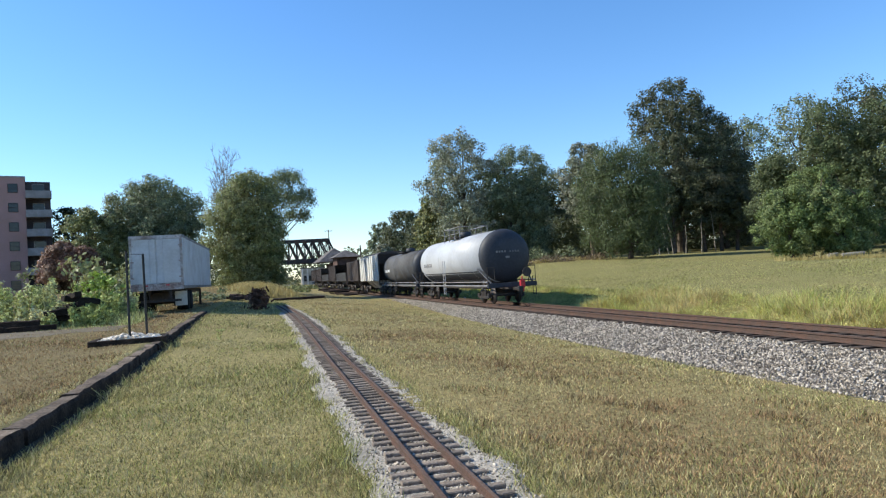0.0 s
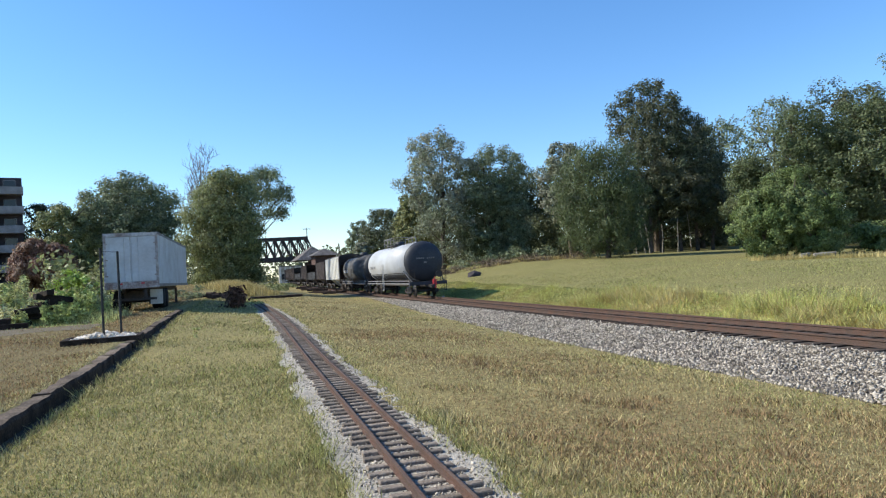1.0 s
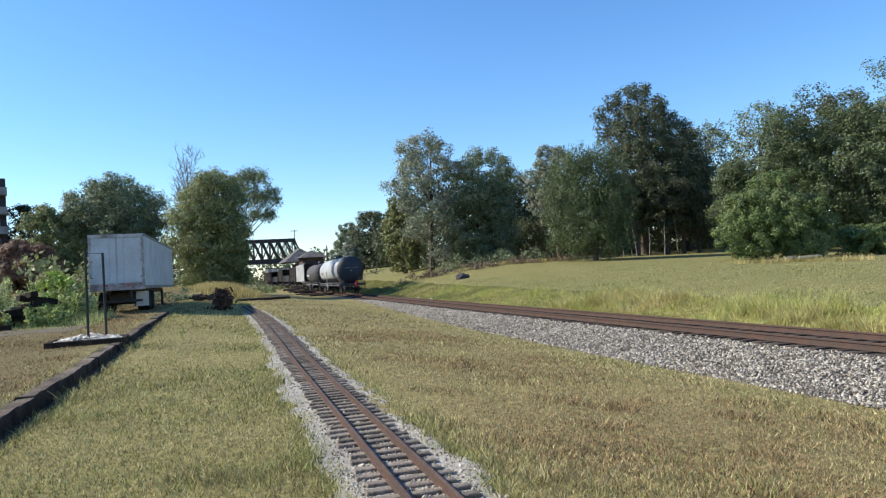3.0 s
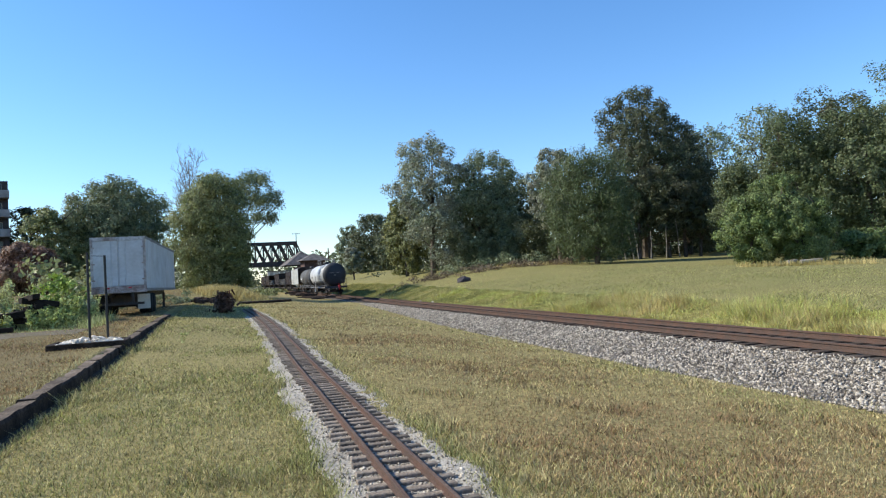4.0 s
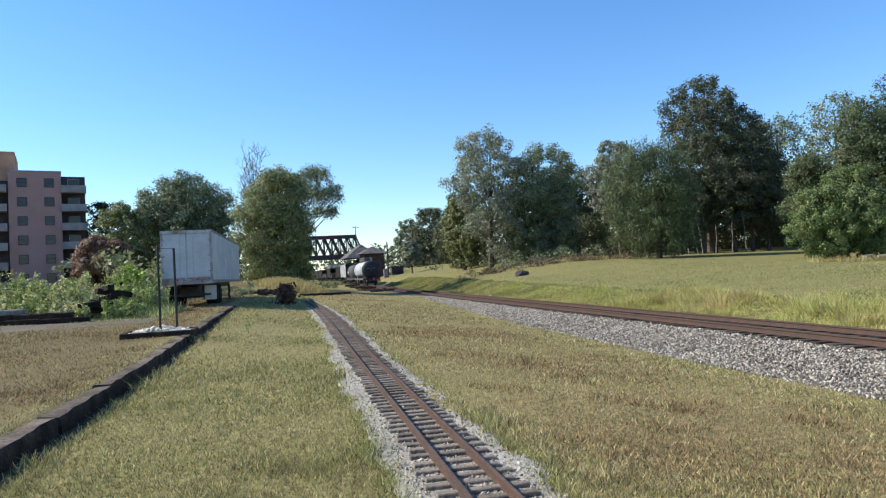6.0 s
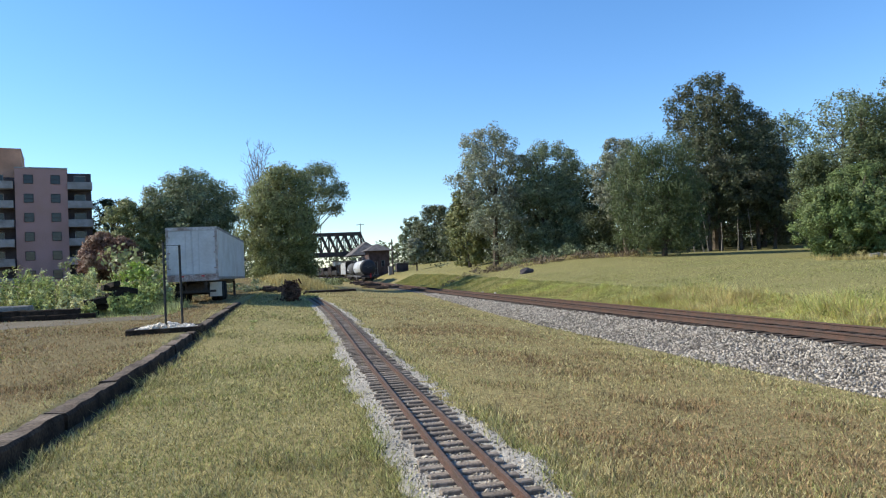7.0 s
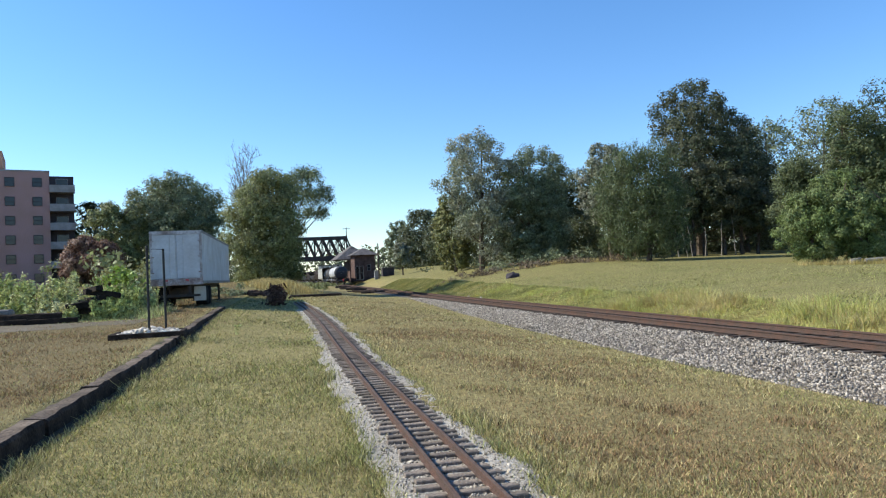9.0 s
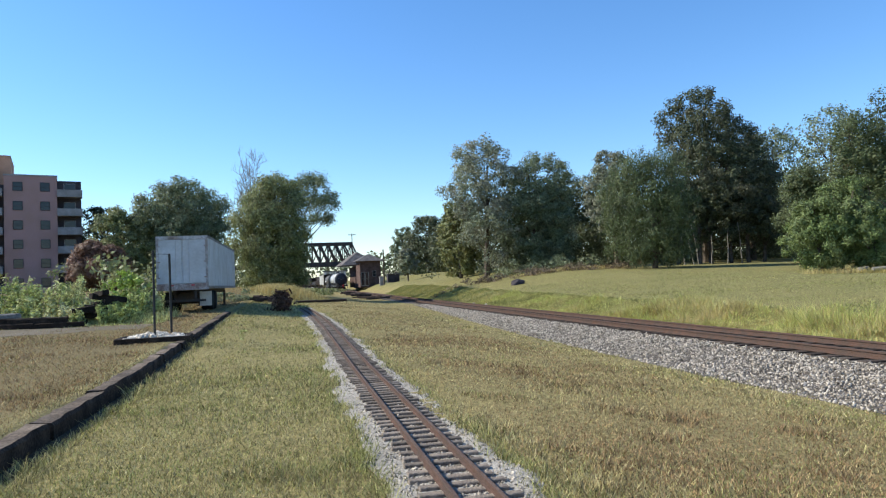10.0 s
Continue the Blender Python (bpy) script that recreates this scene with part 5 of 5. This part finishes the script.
BANK_GREEN = mat("bank_grass_blade", (0.259, 0.262, 0.092), 0.8, var=0.2, scale=0.3, fine=3, bump=0, tint=(0.407, 0.365, 0.147), random_by="island", spread=0.35, through_light=0.25)


def bank_weeds():
    r = np.random.RandomState(12)
    n = 100000
    a = -2 + 62 * r.rand(n)
    b = 16.7 + 2.8 * r.rand(n) ** 1.2
    clump = step(bumps(b, a, 0.8, 1.0), -0.35, 0.45)
    amount = step(bumps(b, a, 4.0, 1.0) + 0.75 * (1 - step(a, 28, 38)) - 0.3, -0.35, 0.3)
    h = (0.08 + 0.72 * amount * (0.2 + 0.8 * clump ** 1.6)) * (0.45 + 0.65 * r.rand(n))
    yellow = r.rand(n) < 0.5 + 0.3 * step(a, 30, 45) + 0.75 * bumps(b, a, 1.5, 1.0)
    for keep, m, nm, lb in ((yellow, WEED_YELLOW, "tall_bank_grass", "tall yellow-green grass on the railway bank"), (~yellow, STRAW, "dry_bank_grass", "dry straw-coloured grass on the railway bank")):
        blades(nm, b[keep], a[keep], ground_z(b[keep], a[keep]), h[keep], np.full(keep.sum(), 0.014), m, lb, r, 0.5)
    n = 60000
    a = 20 + 100 * r.rand(n)
    b = 16.2 + 4 * r.rand(n)
    blades("bank_grass", b, a, ground_z(b, a), 0.06 + 0.2 * r.rand(n) * step(bumps(b, a, 3.0, 1.0), -0.2, 0.4), np.full(n, 0.02) + 0.0004 * a, BANK_GREEN, "green grass on the railway bank", r, 0.35)
    # dry stalks below the wood and along the field's far edge
    n = 5000
    b0, a0 = local(13.2, 84.5)
    b, a = b0 + 2.6 * r.randn(n), a0 + 1.0 * r.randn(n)
    blades("dry_stalks", b, a, ground_z(b, a), 0.15 + 0.35 * r.rand(n), np.full(n, 0.03), STRAW, "dry pale stalks on bare ground below the wood", r, 0.5)
    n = 1300
    q = r.rand(n)
    spots = np.array([local(x, y) for x, y in zip(24.7 + 8.0 * q, 51.6 - 4.2 * q + 0.3 * r.randn(n))])
    b, a = spots[:, 0], spots[:, 1]
    blades("dry_stalks", b, a, ground_z(b, a), 0.2 + 0.4 * r.rand(n), np.full(n, 0.018), STRAW, "row of dry pale stalks at the field's edge", r, 0.15)
    n = 230000
    b, a = 18.5 + 32 * r.rand(n), 5 + 80 * r.rand(n)
    keep = r.rand(n) < (1 - step(b, 19, 50)) * (1 - step(a, 25, 85))
    b, a, n = b[keep], a[keep], int(keep.sum())
    blades("field_grass", b, a, ground_z(b, a), 0.03 + 0.05 * r.rand(n), np.full(n, 0.02), BLADE, "short mown grass of the field", r, 0.6)
    # straw along the far side and round the mound by the small line's end
    n = 9000
    b, a = -0.3 + 1.6 * r.randn(n), 70 + 1.8 * r.randn(n)
    blades("straw_patch", b, a, ground_z(b, a), (0.7 + 0.9 * r.rand(n)) * np.exp(-((b + 0.3) / 3.2) ** 2), np.full(n, 0.035), STRAW, "patch of tall dry straw-coloured grass", r, 0.3)


def left_weeds():
    """Tall rank weeds over the rubble: stems with leaves, one growth that cannot be counted."""
    r = np.random.RandomState(13)
    cs, stems = [], bmesh.new()
    k = 0
    while k < 420:
        a = 30.5 + 8 * r.rand()
        b = -5.6 - 18 * r.rand() ** 1.15 - 0.12 * (a - 31)
        if (b > -6.6 and a < 32.5) or (b > -7.0 and a > 36):
            continue
        h = 0.3 + 0.5 * r.rand() + (1.35 if b < -9.3 else 0.4) * float(step(a, 31.6, 35)) * (0.65 + 0.5 * 1.6 * noise.noise((b / 1.5, a / 1.5, 2.0)))
        h += 0.25 * float(step(-b, 6.2, 7.0) * (1 - step(-b, 8.6, 9.6)) * step(a, 32.6, 33.6))
        g = gz(b, a)
        top = Vector((b + r.normal(0, 0.12), a + r.normal(0, 0.12), g + h))
        rod(stems, (b, a, g - 0.05), top, 0.012, 0.005, 4)
        for j in range(9):
            f = 0.15 + 0.85 * (j / 8)
            cs.append(((b + (top.x - b) * f), a + (top.y - a) * f, g + h * f))
        k += 1
    cs = np.array(cs)
    v, f = leaves(r, cs, 0.17, 13, 0.09, flat=0.8)
    t = tagged(part("tall_weeds", raw("tall_weeds", v, f, WEED_GREEN), None, None, m=F), "tall bright green weeds over rubble", "weeds", kind="stuff")
    part("weed_stems", stems, WEED_GREEN, t)
    # a young broad-leaved shoot standing above the rest
    cs = np.stack([-7.7 + 0.5 * r.normal(size=60), 35.0 + 0.4 * r.normal(size=60), 0.9 + 1.35 * r.rand(60)], 1)
    cs[:, 2] = np.minimum(cs[:, 2], 2.3 - 0.5 * np.abs(cs[:, 0] + 7.9)) + gz(-7.9, 35.0) - 0.1
    v, f = leaves(r, cs, 0.2, 18, 0.12, flat=0.8)
    shoot = tagged(part("leafy_shoot", raw("leafy_shoot", v, f, SHOOT), None, None, m=F), "bright green broad-leaved shoot among the weeds", "weeds", kind="stuff")
    stalks = bmesh.new()
    for c in cs[::4]:
        rod(stalks, (-7.9 + 0.4 * (c[0] + 7.9), 35.0, gz(-7.9, 35.0) - 0.05), tuple(c), 0.02, 0.008, 4)
    part("stalks", stalks, WEED_GREEN, shoot)
    n = 15000
    a = 29.5 + 8 * r.rand(n)
    b = -5.2 - 20 * r.rand(n)
    keep = (a + 0.15 * b > 27.2 + 0.6 * r.rand(n)) & ((b < -8.2) | (a < 35.5))
    a, b = a[keep], b[keep]
    blades("weed_grass", b, a, ground_z(b, a), 0.08 + 0.5 * r.rand(len(b)) * step(a, 29.5, 33), np.full(len(b), 0.02), WEED_GREEN, "rank green grass under the weeds", r, 0.35)
    # rough growth under the trees on both sides
    def growth(name, label, spots, material, size=0.2, per=40, spread=1.1, hh=1.3):
        c = []
        for x, y, w in spots:
            for q in range(int(6 * w)):
                bb, aa = local(x + r.normal(0, w), y + r.normal(0, 1.2))
                c.append((bb, aa, gz(bb, aa) + hh * r.rand() ** 1.5))
        v, f = leaves(r, np.array(c), spread, per, size, flat=0.55)
        v[:, 2] = np.maximum(v[:, 2], ground_z(v[:, 0], v[:, 1]) + 0.02)
        tagged(part(name, raw(name, v, f, material), None, None, m=F), label, "undergrowth", kind="stuff")
    growth("undergrowth", "dark undergrowth along the wood's edge", [(x, 107 + 0.1 * x, 4.5) for x in range(4, 62, 4)] + [(50 + 4 * i, 84 - 2 * i, 3) for i in range(8)], LEAF["dark"], 0.28, 60, 1.7, 6.5)
    growth("undergrowth", "dark wood closing the view behind the trees", [(x, 128 - 0.1 * x, 5) for x in range(5, 100, 7)] + [(75 + 2 * i, 90 - 3 * i, 4) for i in range(6)], LEAF["dark"], 0.5, 60, 3.0, 13.0)
    growth("low_undergrowth", "low dark green growth beyond the trailer", [(-19.9 + 0.75 * i, 50.6 + 0.4 * i, 0.8) for i in range(4)], LEAF["ash"], 0.13, 60, 0.5, 0.9)
    growth("brush", "grey-green brush on the bank", [(4 + 1.6 * i, 90 - 0.3 * i, 1.6) for i in range(8)], LEAF["ash"], 0.17, 50, 0.9, 1.6)
    growth("dry_brush", "dry brown brush on the bank", [(-1 + 1.7 * i, 84 - 0.2 * i, 1.4) for i in range(12)], DRY_BRUSH, 0.12, 60, 0.7, 0.7)
    growth("trackside_brush", "grey-green brush beside the railway line", [(-30 - 0.5 * i, 118 + 6 * i, 2.2) for i in range(9)] + [(-27, 112, 2.0), (-24, 105, 1.6)], LEAF["maple"], 0.24, 45, 0.7, 0.7)
    growth("undergrowth", "green growth beneath the trees beside the bridge", [(-46 + 2.2 * i, 77 + 0.4 * i, 2.2) for i in range(9)] + [(-20 - 1.1 * i, 41 + 3 * i, 1.2) for i in range(5)], LEAF["maple"], 0.22, 60, 1.3, 3.0)


def far_woods():
    """Low woods in the distance, all round the front."""
    r = np.random.RandomState(41)
    c = []
    for k in range(900):
        az = radians(-62 + 125 * r.rand())
        rad = 300 + 160 * r.rand()
        x, y = rad * math.sin(az), rad * math.cos(az)
        b, a = local(x, y)
        c.append((b, a, gz(b, a) + 11.0 * r.rand() ** 1.2))
    v, f = leaves(r, np.array(c), 6.0, 45, 1.25, flat=0.6)
    v[:, 2] = np.maximum(v[:, 2], ground_z(v[:, 0], v[:, 1]))
    tagged(part("far_woods", raw("far_woods", v, f, LEAF["dark"]), None, None, m=F), "low grey-green woods in the distance", "woods", kind="stuff")


far_woods()
lawn_grass()
bank_weeds()
left_weeds()


# ---- drive, rubble, timbers, heap, rock ----
def drive():
    def h(b, a):
        return ground_z(b, a) + bumps(b, a, 3.1, 0.03) + 0.012
    us, vs = np.linspace(0, 1, 14), np.linspace(0, 1, 90)
    U, V = np.meshgrid(us, vs)
    b = -5.4 - 42 * V
    mid = 28.3 - 0.18 * (b + 8) * -1 * 0.2
    a = mid + (U - 0.5) * (2.6 + 2.2 * step(-b, 6, 14)) + (U - 0.5) * bumps(b, U * 4, 0.9, 1.6)
    z = h(b, a)
    i = (np.arange(89)[:, None] * 14 + np.arange(13)[None, :]).ravel()
    me = raw("gravel_drive", np.stack([b.ravel(), a.ravel(), z.ravel()], 1), np.stack([i, i + 1, i + 15, i + 14], 1), DRIVE)
    tagged(part("gravel_drive", me, None, None, m=F), "pale worn gravel drive across the grass", "drive", kind="structure")


drive()


def timber_at(name, b, a, z, length, w, h, rz, label, group="", rx=0.0, material=None):
    ob = part(name, rough_timber(w, length, h, b + a), [material or TIMBER, material or TIMBER_LIT_TOP], None, m=at(b, a, z + h / 2, rz + 90, rx))
    return tagged(ob, label, "timber", group)


timber_at("timber", 2.4, 56.5, gz(2.4, 56.5), 4.1, 0.26, 0.22, 0.5, "long dark timber lying on the grass")
rt = random.Random(31)
for k in range(11):     # old ties heaped in two layers beside the weeds
    layer, i = divmod(k, 6)
    b = -8.8 - 0.95 * i - 0.8 * layer + rt.uniform(-0.25, 0.25)
    timber_at("old_tie", b, 29.75 + 0.25 * (i % 2) + 0.1 * layer + rt.uniform(-0.06, 0.06), gz(b, 29.8) + 0.01 + 0.2 * layer, rt.uniform(1.5, 2.5), 0.3, 0.2, rt.uniform(-13, 13), "dark old railway tie heaped by the weeds", "old ties by the weeds", material=TIMBER)
for x0, a0, tall in ((-8.6, 31.4, 3), (-8.1, 33.0, 6)):
    for k in range(tall):
        b, a = x0 + rt.uniform(-0.3, 0.3), a0 + rt.uniform(-0.2, 0.2)
        timber_at("old_beam", b, a, gz(b, a) + 0.01 + 0.22 * k, rt.uniform(0.7, 1.5), rt.uniform(0.25, 0.4), rt.uniform(0.22, 0.3), rt.uniform(-60, 60), "dark broken beam lying among tall weeds", "broken beams in the weeds", rx=rt.uniform(-9, 9), material=CHARRED)


def old_block(b, a, w, d, h, rz):
    """A weathered concrete block with chipped edges."""
    bm = boxes((0, 0, h / 2, w, d, h), bevel=0.05)
    bmesh.ops.subdivide_edges(bm, edges=bm.edges, cuts=2, use_grid_fill=True)
    for v in bm.verts:
        v.co += Vector((1, 1, 1)) * 0.035 * noise.noise(v.co * 4.0 + Vector((b, a, 0)))
    tagged(part("concrete_block", bm, OLD_CONCRETE, None, m=at(b, a, gz(b, a) - 0.02, rz)), "weathered grey concrete block beside the weeds", "concrete block", "blocks by the weeds")


OLD_CONCRETE = mat("old_concrete", (0.24, 0.22, 0.20), 0.9, var=0.25, scale=1.2, fine=14, bump=0.4, tint=(0.13, 0.12, 0.11))
old_block(-11.2, 30.4, 1.15, 0.7, 0.62, 6)
old_block(-12.6, 30.7, 1.0, 0.7, 0.5, -8)
for k in range(2):      # pale stones by the far rail
    ob = part("stone", mesh("stone", lathe([(-0.1, 0.03), (-0.06, 0.09), (0.04, 0.1), (0.1, 0.04)], 7, "Z"), STONE_WHITE), None, None, m=at(float(main_b(54)) + 1.5, 50.5 + 3.6 * k, float(main_z(52)) - 0.1))
    tagged(ob, "pale loose stone lying beside the rail", "stone", "pale stones by the rail")
for k in range(16):      # scattered wood behind the trailer's shadow
    b = -3.2 + rt.uniform(0, 2.8)
    a = 52.5 + rt.uniform(-1.0, 4)
    timber_at("scrap_timber", b, a, gz(b, a) + rt.uniform(0, 0.25), rt.uniform(0.6, 1.5), 0.26, 0.24, rt.uniform(-70, 70), "old timber dumped beyond the trailer", "timbers dumped on the grass", material=WOODPILE)


def scrap_heap():
    b, a = -0.57, 40.2
    t = thing("scrap_heap", at(b, a, gz(b, a)), "knee-high heap of rusty brown scrap and brush", "heap")
    r = random.Random(14)
    bm = bmesh.new()
    for k in range(190):
        hz = r.uniform(0.0, 1.15)
        wide = 0.27 * (1.1 - 0.25 * hz)
        p = Vector((r.gauss(0, wide), r.gauss(0, wide), hz))
        d = Vector((r.gauss(0, 1), r.gauss(0, 1), r.gauss(0.3, 0.7))).normalized() * r.uniform(0.08, 0.2)
        rod(bm, p - d, p + d, r.uniform(0.02, 0.07), r.uniform(0.015, 0.05), 5)
    for v in bm.verts:
        v.co.z = max(v.co.z, 0.0)
    tagged(part("scrap", bm, SCRAP, t, "tangle of rusty rods"), kind="stuff")
    rng = np.random.RandomState(15)
    cs = rng.normal(0, 0.24, (85, 3)) * np.array([1, 1, 1.05]) + np.array([0, 0, 0.55])
    v, f = leaves(rng, cs, 0.16, 26, 0.06)
    v[:, 2] = np.maximum(v[:, 2], 0.02)
    tagged(part("dry_brush", raw("dry_brush", v, f, LEAF["redbush"]), None, t, "dead russet leaves"), kind="stuff")


scrap_heap()


def tuft(b, a, h, label):
    r = np.random.RandomState(int(100 + 7 * a))
    t = thing("weed_tuft", at(b, a, gz(b, a)), label, "weed")
    cs = np.stack([r.normal(0, 0.05, 14), r.normal(0, 0.05, 14), h * r.rand(14)], 1)
    v, f = leaves(r, cs, 0.06, 9, 0.035)
    v[:, 2] = np.maximum(v[:, 2], 0.0)
    tagged(part("leaf_tuft", raw("leaf_tuft", v, f, WEED_GREEN), None, t), kind="stuff")


tuft(-1.55, 22.4, 0.32, "small dark green weed standing in the lawn")
for k in range(26):     # brush and old ties along the near side of the main line
    a = 78 + 2.0 * k + rt.uniform(-0.6, 0.6)
    b = 9.6 + rt.uniform(-0.7, 1.2)
    timber_at("old_tie", b, a, gz(b, a) + rt.uniform(0.0, 0.25), rt.uniform(1.2, 2.6), 0.24, 0.22, rt.uniform(-60, 60), "dark old tie thrown beside the railway line", "old ties beside the line", material=WOODPILE)


def rock(b, a, w, d, h, label, material):
    bm = bmesh.new()
    bmesh.ops.create_icosphere(bm, subdivisions=3, radius=1)
    for v in bm.verts:
        k = 1 + 0.35 * noise.noise(v.co * 1.4 + Vector((b, a, 0)))
        v.co = Vector((v.co.x * w / 2 * k, v.co.y * d / 2 * k, max(-0.15, v.co.z * h * k)))
    ob = part("rock", bm, material, None, m=at(b, a, gz(b, a) - 0.02))
    return tagged(ob, label, "rock")


rock(23.2, 68.1, 1.5, 1.0, 0.62, "dark rock lying on the mown bank", DARK_WALL)
for x, y, rz in ((29.9, 53.5, 25), (31.3, 53.2, -12)):
    b, a = local(x, y)
    ob = part("log", rods(((-0.9, 0, 0), (0.9, 0, 0.05), 0.16), seg=10), PALE_BARK, None, m=at(b, a, gz(b, a) + 0.15, rz))
    tagged(ob, "pale bare log lying at the field's edge", "log", "logs at the field's edge")
for b, a, w in ((2.7, 168.0, 2.2), (4.0, 170.0, 1.6), (5.0, 171.0, 2.0)):
    rock(b, a, w, 1.4, 0.9, "pale block of stone far beyond the dry grass", CONCRETE)


def motions():
    """The train runs away along the main line."""
    a0 = 0.0
    for c, length in TRAIN:
        rows = []
        for k in range(21):
            t = k * 0.5
            a = tail(t) + a0
            ahead = a + length
            turn = math.degrees(math.atan2(float(main_b(a) - main_b(ahead)), length))
            rows.append((t, at(float(main_b(a)), a, float(main_z(a)), turn)))
        walk(c, rows)
        a0 += length + 0.25


motions()
